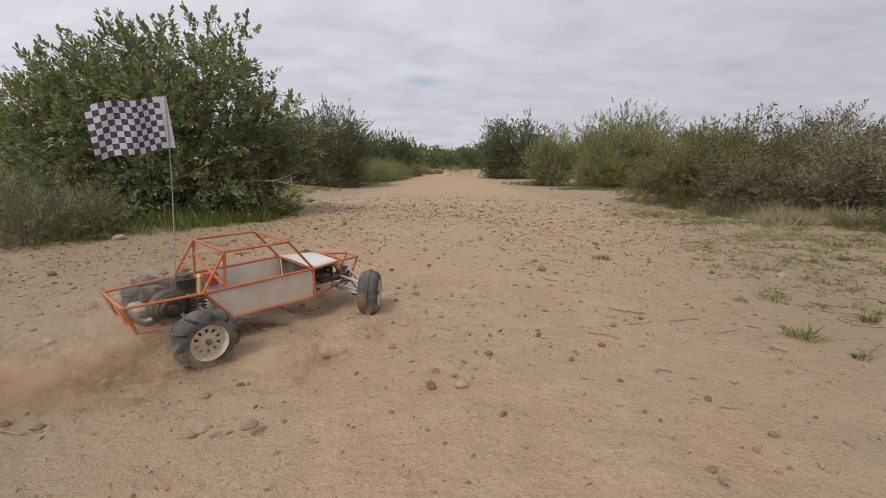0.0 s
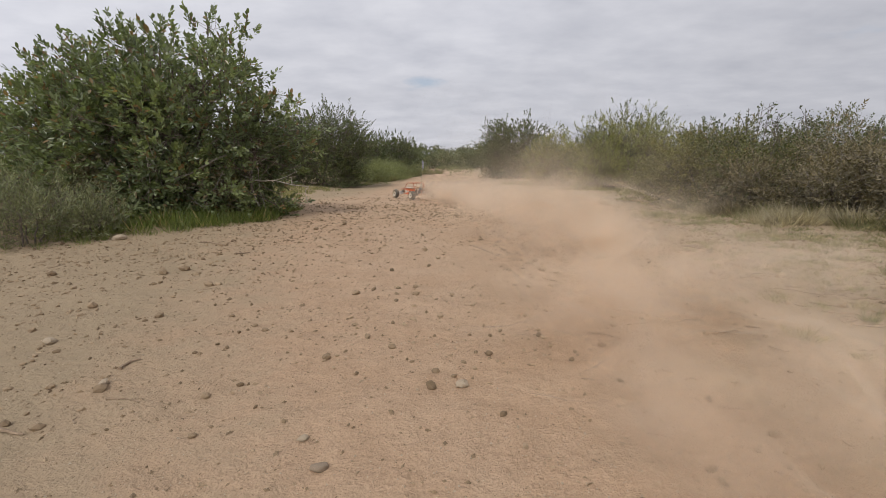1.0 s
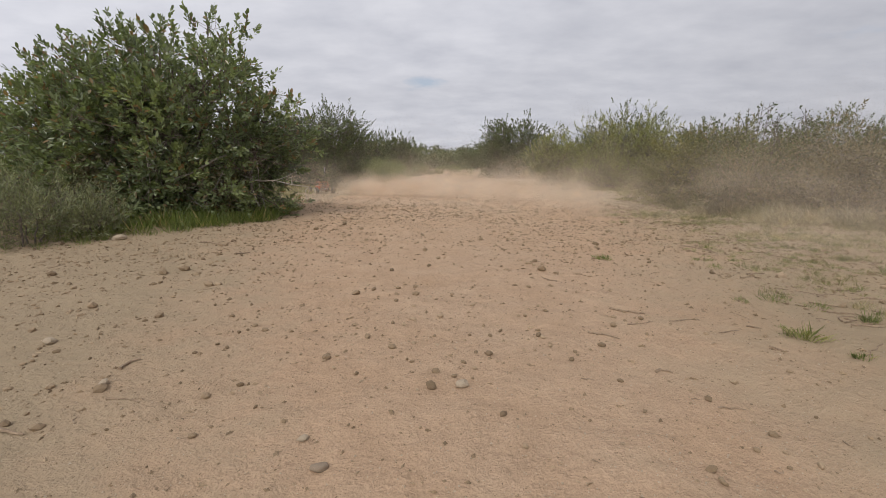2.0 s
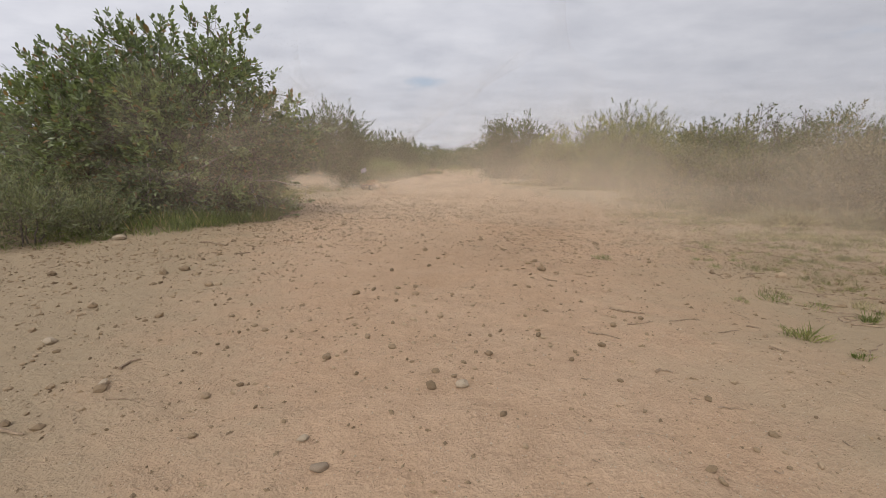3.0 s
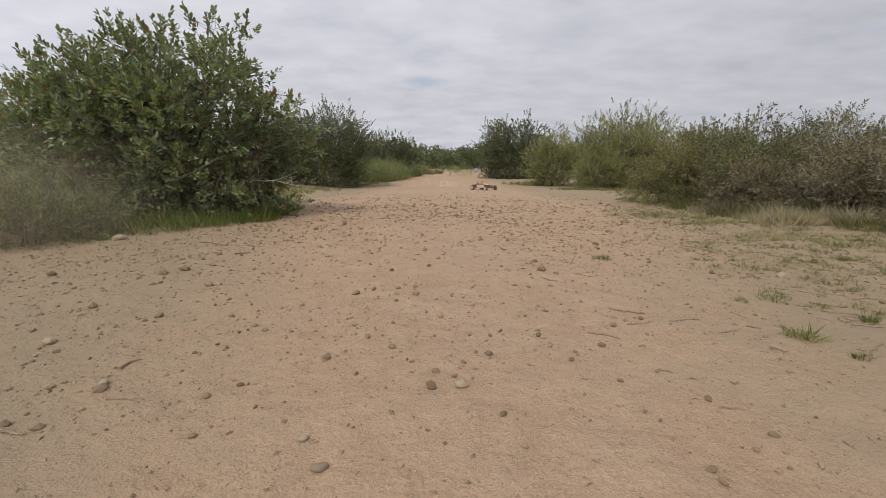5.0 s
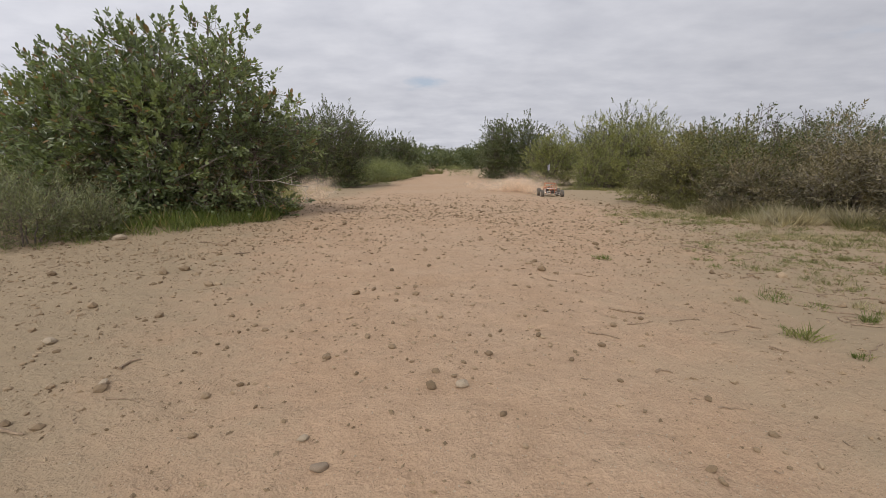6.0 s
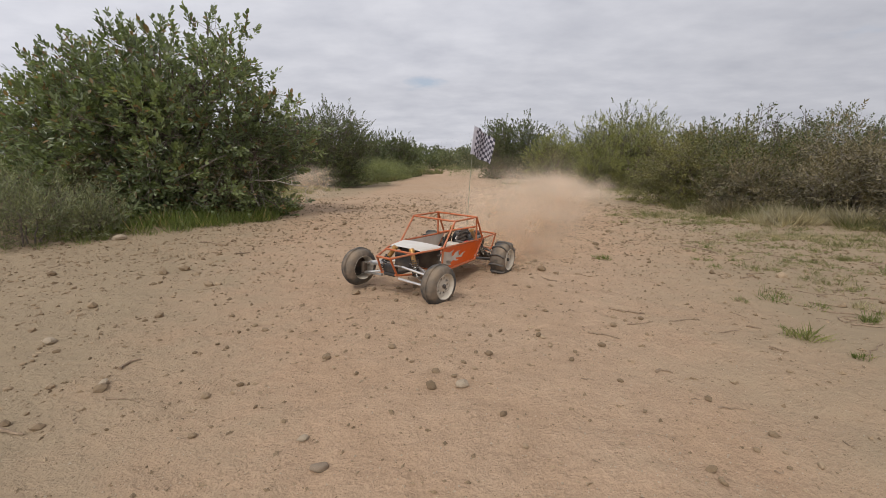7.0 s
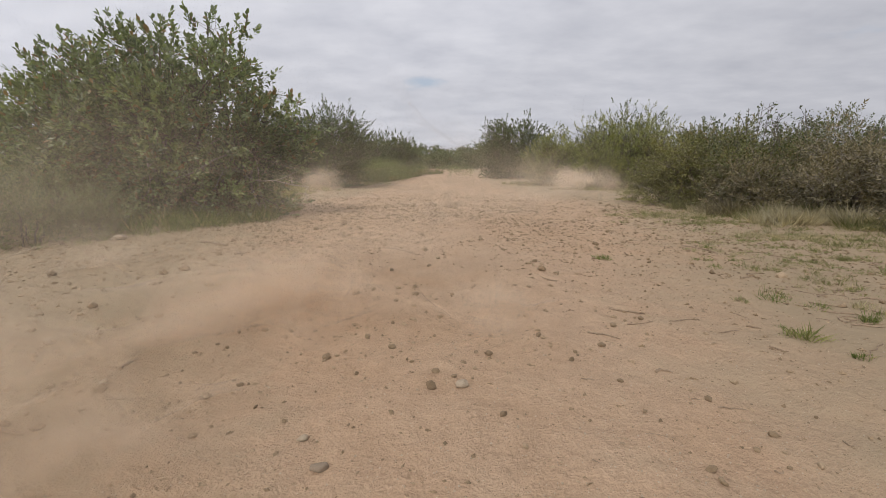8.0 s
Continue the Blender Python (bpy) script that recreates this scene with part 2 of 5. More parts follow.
ORANGE_TUBE = worn("orange_powder_coat", (0.43, 0.105, 0.032), (0.54, 0.145, 0.048), 0.45, 60.0, dust=0.45)
ORANGE_PANEL = worn("orange_panel", (0.72, 0.105, 0.010), (0.80, 0.130, 0.015), 0.35, 25.0, dust=0.16, bump=0.05)
ALU = worn("brushed_aluminium", (0.50, 0.48, 0.45), (0.60, 0.58, 0.55), 0.42, 45.0, metal=0.75, dust=0.5, bump=0.08)
ALU_PANEL = worn("dusty_aluminium_sheet", (0.60, 0.54, 0.47), (0.69, 0.63, 0.55), 0.5, 18.0, metal=0.12, dust=0.45, bump=0.06)
HOOD = worn("pale_hood_sheet", (0.66, 0.63, 0.57), (0.74, 0.71, 0.65), 0.45, 20.0, metal=0.1, dust=0.35, bump=0.05)
TYRE = worn("dusty_rubber", (0.040, 0.040, 0.038), (0.085, 0.083, 0.078), 0.75, 55.0, dust=0.5, bump=0.25)
RIM = worn("cream_wheel", (0.56, 0.50, 0.41), (0.66, 0.60, 0.50), 0.5, 40.0, dust=0.4)
BLACK = worn("black_plastic", (0.018, 0.017, 0.017), (0.045, 0.042, 0.040), 0.55, 50.0, dust=0.35)
STEEL = worn("dark_steel", (0.10, 0.095, 0.09), (0.20, 0.19, 0.18), 0.4, 60.0, metal=0.8, dust=0.4)
CHROME = worn("bright_steel_rod", (0.62, 0.60, 0.57), (0.72, 0.70, 0.67), 0.28, 60.0, metal=0.85, dust=0.2)
GOLD = worn("gold_anodised", (0.42, 0.22, 0.06), (0.55, 0.30, 0.09), 0.38, 60.0, metal=0.5, dust=0.3)
BRONZE = worn("dull_bronze", (0.22, 0.13, 0.06), (0.34, 0.20, 0.09), 0.45, 60.0, metal=0.5, dust=0.4)
RED = worn("red_plastic", (0.42, 0.02, 0.018), (0.52, 0.03, 0.025), 0.45, 40.0, dust=0.2)
CLOTH_WHITE = worn("white_cloth", (0.48, 0.465, 0.53), (0.58, 0.565, 0.63), 0.9, 60.0)
CLOTH_BLACK = worn("black_cloth", (0.050, 0.048, 0.068), (0.080, 0.076, 0.105), 0.9, 60.0)
ROD = worn("fibre_rod", (0.22, 0.24, 0.17), (0.33, 0.35, 0.26), 0.5, 60.0)
DUST_TONE = (0.90, 0.755, 0.595)
DUST_DENSE = dust_material("dense_dust", 0.30, (0.78, 0.610, 0.450), 3.6, (0.40, 0.62), 0.1)
ROOST = dust_material("thrown_sand", 0.60, (0.66, 0.500, 0.325), 3.4, (0.46, 0.58), 0.0)
DUST_MID = dust_material("hanging_dust", 0.190, DUST_TONE)
DUST_THIN = dust_material("thin_dust", 0.043, (0.86, 0.735, 0.580), 2.0, (0.30, 0.70), 0.6)


# ---- the ground: one sheet from the camera to the horizon ----
PROFILE_Y = (-5000, 0, 4, 6, 8, 10, 13, 16, 22, 35, 60, 120, 5000)
PROFILE_Z = (0, 0, 0, -0.03, -0.10, -0.18, -0.28, -0.36, -0.35, -0.25, 0.05, 0.4, 0.4)


def lattice(x, y, seed):
    """Smooth value noise, -1 to 1, for whole arrays."""
    xi, yi = np.floor(x), np.floor(y)
    fx, fy = x - xi, y - yi
    fx, fy = fx * fx * (3 - 2 * fx), fy * fy * (3 - 2 * fy)

    def h(a, b):
        v = np.sin(a * 127.1 + b * 311.7 + seed * 74.7) * 43758.5453
        return (v - np.floor(v)) * 2 - 1
    top = h(xi, yi) * (1 - fx) + h(xi + 1, yi) * fx
    low = h(xi, yi + 1) * (1 - fx) + h(xi + 1, yi + 1) * fx
    return top * (1 - fy) + low * fy


def ground_z(x, y):
    x, y = np.asarray(x, float), np.asarray(y, float)
    z = np.interp(y, PROFILE_Y, PROFILE_Z)
    near = 1 / (1 + np.maximum(np.hypot(x, y) - 6, 0) * 0.15)
    z = z + near * (0.012 * lattice(x * 1.7, y * 1.7, 1) + 0.007 * lattice(x * 5.3, y * 5.3, 2) + 0.0045 * lattice(x * 9, y * 13, 3) + 0.003 * lattice(x * 19, y * 23, 5))
    z = z + 0.05 * lattice(x * 0.12 + 7, y * 0.12, 4) * np.clip((np.hypot(x, y) - 6) / 20, 0, 1)
    # the verges stand a little above the track
    z = z + 0.10 * np.clip((-2.75 - x - 0.05 * y) / 1.2, 0, 1) * np.clip((y - 2.2) / 2, 0, 1)
    z = z + 0.06 * np.clip((x - 2.9) / 1.5, 0, 1) * np.clip((y - 2.5) / 2, 0, 1) * np.clip((12 - y) / 4, 0, 1)
    # old wheel marks
    for off, slope in ((0.10, 0.42), (0.52, 0.42), (-0.35, -0.2)):
        d = (x - off) - slope * (y - 1.2)
        z = z - near * 0.008 * np.exp(-(d / 0.045) ** 2) * (0.6 + 0.4 * lattice(x * 3, y * 3, 9))
    return z


def gz(x, y):
    return float(ground_z(x, y))


def mesh_from(name, verts, faces, mat, smooth=False):
    me = bpy.data.meshes.new(name)
    me.from_pydata(verts, [], faces)
    for m in (mat if isinstance(mat, (list, tuple)) else [mat]):
        me.materials.append(m)
    if smooth:
        me.shade_smooth()
    return me


def build_ground():
    def line(near_from, near_to, step, far):
        mid = list(np.arange(near_from, near_to, step))
        out, d = [], step
        a = near_to
        while a < far:
            out.append(a); d *= 1.16; a += d
        out.append(far)
        low, d, a = [], step, near_from
        while a > -far:
            d *= 1.16; a -= d
            low.append(max(a, -far))
        return np.array(low[::-1] + mid + out)
    xs, ys = line(-2.6, 2.6, 0.022, 4000), line(0.4, 5.0, 0.022, 4000)
    X, Y = np.meshgrid(xs, ys)
    Z = ground_z(X, Y)
    V = np.stack([X.ravel(), Y.ravel(), Z.ravel()], 1)
    n, m = len(xs), len(ys)
    i = (np.arange(m - 1)[:, None] * n + np.arange(n - 1)[None]).ravel()
    F = np.stack([i, i + 1, i + 1 + n, i + n], 1)
    ob = new("ground", mesh_from("ground", V.tolist(), F.tolist(), SAND, True))
    return tagged(ob, "dry sandy track strewn with grit and gravel", "ground", kind="structure")


build_ground()


# ---- helpers for shapes ----
def part(name, bm, mat, parent, label="", smooth=False):
    me = bpy.data.meshes.new(name)
    bm.to_mesh(me)
    bm.free()
    for m in (mat if isinstance(mat, (list, tuple)) else [mat]):
        me.materials.append(m)
    if smooth:
        me.shade_smooth()
        me.set_sharp_from_angle(angle=radians(38))
    ob = new(name, me)
    ob.parent = parent
    return tagged(ob, label)


def put(name, me, parent, label=""):
    ob = new(name, me)
    ob.parent = parent
    return tagged(ob, label)


def tube(bm, pts, r, seg=8, r_end=None):
    """A round tube along points, with closed ends; r may taper to r_end."""
    pts = [Vector(p) for p in pts]
    rings, n = [], len(pts)
    side = None
    for k, p in enumerate(pts):
        d = (pts[min(k + 1, n - 1)] - pts[max(k - 1, 0)]).normalized()
        if side is None:
            side = d.orthogonal().normalized()
        side = (side - d * side.dot(d)).normalized()
        other = d.cross(side)
        rr = r if r_end is None else r + (r_end - r) * k / (n - 1)
        rings.append([bm.verts.new(p + (side * math.cos(a) + other * math.sin(a)) * rr) for a in (2 * math.pi * s / seg for s in range(seg))])
    for a, b in zip(rings, rings[1:]):
        for s in range(seg):
            bm.faces.new((a[s], a[(s + 1) % seg], b[(s + 1) % seg], b[s]))
    bm.faces.new(rings[0][::-1])
    bm.faces.new(rings[-1])


def box(bm, centre, size, bevel=0.0, turn=None):
    r = bmesh.ops.create_cube(bm, size=1.0)
    vs = r["verts"]
    m = Matrix.Translation(centre) @ (turn or Matrix()) @ Matrix.Diagonal((*size, 1))
    bmesh.ops.transform(bm, matrix=m, verts=vs)
    if bevel:
        es = list({e for v in vs for e in v.link_edges})
        bmesh.ops.bevel(bm, geom=es, offset=bevel, segments=2, affect="EDGES", profile=0.5)


def lathe(bm, profile, seg=32, axis_y=True, mat=0):
    """Turns (radius, along) points round the y axis."""
    rings = []
    for r, a in profile:
        rings.append([bm.verts.new((r * math.cos(t), a, r * math.sin(t))) for t in (2 * math.pi * s / seg for s in range(seg))])
    for a, b in zip(rings, rings[1:]):
        for s in range(seg):
            f = bm.faces.new((a[s], b[s], b[(s + 1) % seg], a[(s + 1) % seg]))
            f.material_index = mat
    return rings


def slab(bm, outline, lift, mat=0):
    """A plate: an outline of points and the vector of its thickness."""
    lift = Vector(lift)
    a = [bm.verts.new(Vector(p)) for p in outline]
    b = [bm.verts.new(Vector(p) + lift) for p in outline]
    n = len(a)
    faces = [bm.faces.new(a[::-1]), bm.faces.new(b)]
    for k in range(n):
        faces.append(bm.faces.new((a[k], a[(k + 1) % n], b[(k + 1) % n], b[k])))
    for f in faces:
        f.material_index = mat
    bmesh.ops.recalc_face_normals(bm, faces=faces)


# ---- the buggy: x forward from the rear axle, y to its left, z up from the ground ----
WHEELBASE, TRACK, WHEEL_R = 0.616, 0.446, 0.09


def build_wheel(name, parent, at, outward, rear):
    """A wheel about its own axle: tyre, rim and, at the rear, paddles. outward: +1 on the left, -1 on the right."""
    hub = new(name)
    hub.parent = parent
    hub.empty_display_size = 0.02
    w = 0.045 if rear else 0.041
    o = outward
    bm = bmesh.new()
    prof = []
    inner = 0.054
    for k in range(13):
        a = math.pi * k / 12
        r = inner + (WHEEL_R - 0.005 - inner) * math.sin(a) ** 0.55
        y = -math.cos(a) * w * (1.0 if 2 < k < 10 else 0.93)
        prof.append((r, y))
    lathe(bm, prof, 40)
    if not rear:
        lathe(bm, [(WHEEL_R - 0.007, -0.008), (WHEEL_R, -0.005), (WHEEL_R, 0.005), (WHEEL_R - 0.007, 0.008)], 40)
    bmesh.ops.recalc_face_normals(bm, faces=bm.faces)
    part("tyre", bm, TYRE, hub, "dusty black rubber tyre", True)
    # rim: barrel, outer lip, perforated dish and hub cap
    bm = bmesh.new()
    lathe(bm, [(0.053, -w * 0.9), (0.047, -w * 0.75), (0.044, 0), (0.047, w * 0.55), (0.053, w * 0.86), (0.0555, w * 0.95), (0.0565, w * 0.86)], 36)
    z0 = o * w * 0.42
    lathe(bm, [(0.047, z0 - 0.003), (0.047, z0 + 0.003), (0.0365, z0 + 0.004), (0.0365, z0 - 0.004), (0.047, z0 - 0.003)], 36)
    lathe(bm, [(0.0255, z0 - 0.004), (0.0255, z0 + 0.004 * o), (0.013, z0 + 0.010 * o), (0.0005, z0 + 0.010 * o)], 24)
    for k in range(10):
        a = 2 * math.pi * k / 10
        box(bm, (0.030 * math.cos(a), z0, 0.030 * math.sin(a)), (0.022, 0.006, 0.0115), 0, Matrix.Rotation(-a, 4, "Y"))
    bmesh.ops.recalc_face_normals(bm, faces=bm.faces)
    part("rim", bm, RIM, hub, "cream perforated wheel rim", True)
    # black plate behind the dish, put in for the shade inside the rim's holes
    bm = bmesh.new()
    lathe(bm, [(0.0445, z0 - 0.014 * o), (0.0005, z0 - 0.014 * o)], 24)
    part("dark_back_plate", bm, BLACK, hub)
    bm = bmesh.new()
    lathe(bm, [(0.009, z0 + 0.006 * o), (0.009, z0 + 0.018 * o), (0.006, z0 + 0.020 * o), (0.0005, z0 + 0.020 * o)], 6)
    part("hub_nut", bm, STEEL, hub)
    if rear:
        bm = bmesh.new()
        for s in range(9):
            u = -1 + 2 * s / 8
            y, r = u * w * 0.92, WHEEL_R - 0.007 - 0.012 * u ** 4
            lean = 0.010 * u * u
            for dz, dx in ((-0.003, -0.003), (0.010, 0.0), (0.010, 0.004), (-0.003, 0.006)):
                bm.verts.new((lean + dx, y, r + dz))
        bm.verts.ensure_lookup_table()
        for s in range(8):
            for q in range(4):
                bm.faces.new([bm.verts[i] for i in (s * 4 + q, s * 4 + (q + 1) % 4, s * 4 + 4 + (q + 1) % 4, s * 4 + 4 + q)])
        bm.faces.new([bm.verts[i] for i in (0, 1, 2, 3)])
        bm.faces.new([bm.verts[i] for i in (35, 34, 33, 32)])
        bmesh.ops.recalc_face_normals(bm, faces=bm.faces)
        me = bpy.data.meshes.new("paddle")
        bm.to_mesh(me); bm.free()
        me.materials.append(TYRE)
        me.shade_smooth()
        for k in range(11):
            p = put("paddle", me, hub)
            p.matrix_local = Matrix.Rotation(2 * math.pi * k / 11, 4, "Y")
    hub.matrix_local = Matrix.Translation(at)
    return hub


def build_shock(parent, low, high, turns=7, body=None):
    low, high = Vector(low), Vector(high)
    d = high - low
    bm = bmesh.new()
    tube(bm, [low + d * 0.45, high], 0.0108, 12)
    s = part("shock_absorber", bm, body or GOLD, parent, "dull bronze shock body" if body else "gold anodised shock body", True)
    bm = bmesh.new()
    tube(bm, [low, low + d * 0.5], 0.004, 8)
    part("piston_rod", bm, CHROME, s, smooth=True)
    side = d.orthogonal().normalized()
    other = d.normalized().cross(side)
    pts = [low + d * (0.06 + 0.56 * k / (turns * 10)) + (side * math.cos(k * 0.6283) + other * math.sin(k * 0.6283)) * 0.0175 for k in range(turns * 10 + 1)]
    bm = bmesh.new()
    tube(bm, pts, 0.0026, 6)
    part("coil_spring", bm, BLACK, s, "black coil spring", True)
    bm = bmesh.new()
    tube(bm, [high - d * 0.02, high + d.normalized() * 0.010], 0.0128, 12)
    part("shock_cap", bm, GOLD, s, "gold shock cap", smooth=True)


def build_buggy():
    car = new("radio_controlled_buggy")
    car.empty_display_size = 0.1
    tagged(car, "orange tube-frame radio-controlled sand buggy with paddle tyres", "toy car")
    T = 0.0047

    def bar(name, *pts, r=T, mat=ORANGE_TUBE, label=""):
        bm = bmesh.new()
        tube(bm, pts, r, 8)
        return part(name, bm, mat, car, label, True)

    for s in (1, -1):
        A, B, C, D = (0.336, s * 0.120, 0.312), (0.118, s * 0.118, 0.310), (0.432, s * 0.122, 0.198), (0.045, s * 0.120, 0.190)
        E, F, G, H = (-0.156, s * 0.098, 0.186), (-0.128, s * 0.092, 0.104), (0.437, s * 0.122, 0.088), (0.128, s * 0.122, 0.092)
        I, K = (0.706, s * 0.036, 0.185), (0.664, s * 0.042, 0.105)
        bar("roof_rail", A, B)
        bar("windscreen_pillar", A, C)
        bar("side_rail", C, D, E)
        bar("rear_hoop_leg", B, (0.112, s * 0.119, 0.192))
        bar("rear_brace", B, D)
        bar("lower_rail", G, H)
        bar("rear_rake_bar", H, D)
        bar("front_post", C, G)
        bar("nose_rail", C, (0.56, s * 0.090, 0.196), I)
        bar("nose_leg", I, K)
        bar("nose_lower_rail", K, G)
        bar("bumper_leg", E, F)
        bar("rear_lower_rail", F, (0.0, s * 0.088, 0.094), H)
        # side sheet between the rails, set just inside the tubes
        y = s * 0.117
        outline = [(0.434, y, 0.193), (0.430, y, 0.093), (0.132, y, 0.096), (0.052, y, 0.186)]
        bm = bmesh.new()
        slab(bm, outline, (0, s * 0.0016, 0))
        panel = part("side_panel", bm, ORANGE_PANEL if s > 0 else ALU_PANEL, car,
                     "orange side panel with bare flame pattern" if s > 0 else "bare dusty aluminium side panel")
        if s > 0:
            flame = [(0.429, 0.183), (0.402, 0.177), (0.373, 0.169), (0.348, 0.172), (0.330, 0.177), (0.343, 0.165), (0.366, 0.157), (0.351, 0.146), (0.331, 0.148), (0.319, 0.160), (0.294, 0.164), (0.265, 0.163), (0.286, 0.160), (0.297, 0.150), (0.290, 0.139), (0.265, 0.140), (0.247, 0.149), (0.218, 0.149), (0.240, 0.143), (0.254, 0.129), (0.279, 0.130), (0.312, 0.134), (0.307, 0.123), (0.278, 0.121), (0.301, 0.116), (0.333, 0.125), (0.351, 0.122), (0.380, 0.134), (0.398, 0.130), (0.387, 0.123), (0.358, 0.113), (0.351, 0.104), (0.380, 0.109), (0.405, 0.101), (0.429, 0.097)]
            bm = bmesh.new()
            vs = [bm.verts.new((x, y + 0.0021, z)) for x, z in flame]
            low = [bm.verts.new((x, y + 0.0018, z)) for x, z in flame]
            n = len(vs)
            for k in range(n):
                bm.faces.new((vs[k], vs[(k + 1) % n], low[(k + 1) % n], low[k]))
            f = bm.faces.new(vs)
            bmesh.ops.triangulate(bm, faces=[f])
            bmesh.ops.recalc_face_normals(bm, faces=bm.faces)
            part("flame_pattern", bm, ALU_PANEL, panel, "bare metal flame shape")
            bm = bmesh.new()
            slab(bm, [(x, y - 0.0030, z) for x, _, z in outline], (0, 0.0014, 0))
            part("panel_liner", bm, ALU_PANEL, panel, "bare dusty aluminium inner face")
        # front suspension: two arms, tie rod and axle block
        fx, wy = WHEELBASE, s * (TRACK / 2 - 0.035)
        bar("lower_arm", (fx - 0.055, s * 0.050, 0.092), (fx, wy, 0.068), r=0.0058, mat=CHROME, label="bright steel suspension arm")
        bar("lower_arm", (fx + 0.045, s * 0.046, 0.092), (fx, wy, 0.068), r=0.0058, mat=CHROME, label="bright steel suspension arm")
        bar("upper_arm", (fx - 0.05, s * 0.056, 0.142), (fx, wy, 0.115), r=0.005, mat=CHROME, label="bright steel suspension arm")
        bar("upper_arm", (fx + 0.03, s * 0.052, 0.142), (fx, wy, 0.115), r=0.005, mat=CHROME, label="bright steel suspension arm")
        bar("tie_rod", (fx - 0.08, s * 0.02, 0.118), (fx - 0.035, wy, 0.098), r=0.0035, mat=CHROME)
        bm = bmesh.new()
        box(bm, (fx, s * (TRACK / 2 - 0.03), 0.091), (0.026, 0.022, 0.058), 0.005)
        part("steering_knuckle", bm, BLACK, car)
        build_shock(car, (fx - 0.012, s * 0.105, 0.095), (fx - 0.045, s * 0.048, 0.196))
        # rear suspension: trailing arms, half shaft, shock
        ry = s * (TRACK / 2 - 0.04)
        bar("trailing_arm", (0.135, s * 0.092, 0.098), (0.0, ry, 0.078), r=0.0075, mat=STEEL)
        bar("trailing_arm", (-0.055, s * 0.060, 0.095), (0.0, ry, 0.078), r=0.0065, mat=STEEL)
        bar("camber_link", (-0.01, s * 0.06, 0.135), (0.0, ry, 0.112), r=0.0045, mat=STEEL)
        bm = bmesh.new()
        tube(bm, [(0, s * 0.05, 0.095), (0, s * (TRACK / 2 - 0.02), 0.09)], 0.0065, 8)
        part("half_shaft", bm, STEEL, car, smooth=True)
        bm = bmesh.new()
        for k in range(6):
            y0 = s * (0.088 + 0.010 * k)
            tube(bm, [(0.0, y0, 0.094), (0.0, y0 + s * 0.006, 0.094)], 0.020 - 0.0015 * k, 14)
        part("shaft_boot", bm, BLACK, car, smooth=True)
        bm = bmesh.new()
        box(bm, (0.0, s * (TRACK / 2 - 0.036), 0.092), (0.032, 0.026, 0.056), 0.006)
        part("hub_carrier", bm, BLACK, car)
        build_shock(car, (0.028, s * 0.125, 0.100), (0.062, s * 0.062, 0.225), 8, BRONZE)
        # bulkhead bolts on the front post
        for z in (0.112, 0.136, 0.168):
            bm = bmesh.new()
            tube(bm, [(0.452, s * 0.108, z), (0.452, s * 0.122, z)], 0.007, 8)
            part("bolt", bm, BLACK, car, smooth=True)

    def cross(name, x, y, z):
        return bar(name, (x, -y, z), (x, y, z))

    cross("front_roof_bar", 0.336, 0.120, 0.312)
    cross("rear_roof_bar", 0.118, 0.118, 0.310)
    cross("cowl_bar", 0.432, 0.122, 0.198)
    cross("rear_bumper_bar", -0.156, 0.098, 0.186)
    cross("rear_bumper_bar", -0.128, 0.092, 0.104)
    cross("nose_bar", 0.706, 0.036, 0.185)
    cross("nose_bar", 0.664, 0.042, 0.105)
    cross("seat_bar", 0.128, 0.122, 0.092)
    cross("front_bar", 0.437, 0.122, 0.088)
    bar("hoop_diagonal", (0.116, 0.112, 0.26), (0.112, -0.112, 0.200))
    bar("nose_brace", (0.60, 0.075, 0.194), (0.60, -0.075, 0.194))
    bar("tail_post", (-0.150, 0.0, 0.186), (-0.128, 0.0, 0.104))

    # floor pan, sheet hood over the front, dark firewall
    bm = bmesh.new()
    slab(bm, [(0.44, -0.115, 0.090), (0.44, 0.115, 0.090), (0.02, 0.100, 0.092), (0.02, -0.100, 0.092)], (0, 0, 0.003))
    part("floor_pan", bm, ALU_PANEL, car, "bare aluminium floor pan")
    bm = bmesh.new()
    rows = []
    for k in range(7):
        u = k / 6
        x = 0.426 + 0.135 * u
        wd = 0.116 - 0.028 * u
        rows.append([bm.verts.new((x, wd * q, 0.204 + 0.004 * math.cos(q * 1.5) - 0.010 * max(u - 0.75, 0) - 0.006 * (abs(q) > 0.95))) for q in (-1, -0.94, -0.5, 0, 0.5, 0.94, 1)])
    for a, b in zip(rows, rows[1:]):
        for q in range(6):
            bm.faces.new((a[q], a[q + 1], b[q + 1], b[q]))
    bmesh.ops.recalc_face_normals(bm, faces=bm.faces)
    bmesh.ops.solidify(bm, geom=bm.faces[:], thickness=0.002)
    part("hood", bm, HOOD, car, "pale sheet-metal hood", True)
    bm = bmesh.new()
    slab(bm, [(0.444, -0.112, 0.095), (0.444, 0.112, 0.095), (0.438, 0.112, 0.190), (0.438, -0.112, 0.190)], (0.004, 0, 0))
    part("firewall", bm, BLACK, car)
    # front chassis block with steering servo
    bm = bmesh.new()
    box(bm, (0.595, 0, 0.104), (0.15, 0.062, 0.016), 0.005)
    box(bm, (0.57, 0, 0.150), (0.010, 0.088, 0.060), 0.004)
    box(bm, (0.655, 0, 0.128), (0.030, 0.06, 0.035), 0.006)
    part("front_bulkhead", bm, BLACK, car)
    bm = bmesh.new()
    box(bm, (0.535, 0.02, 0.135), (0.055, 0.05, 0.045), 0.005)
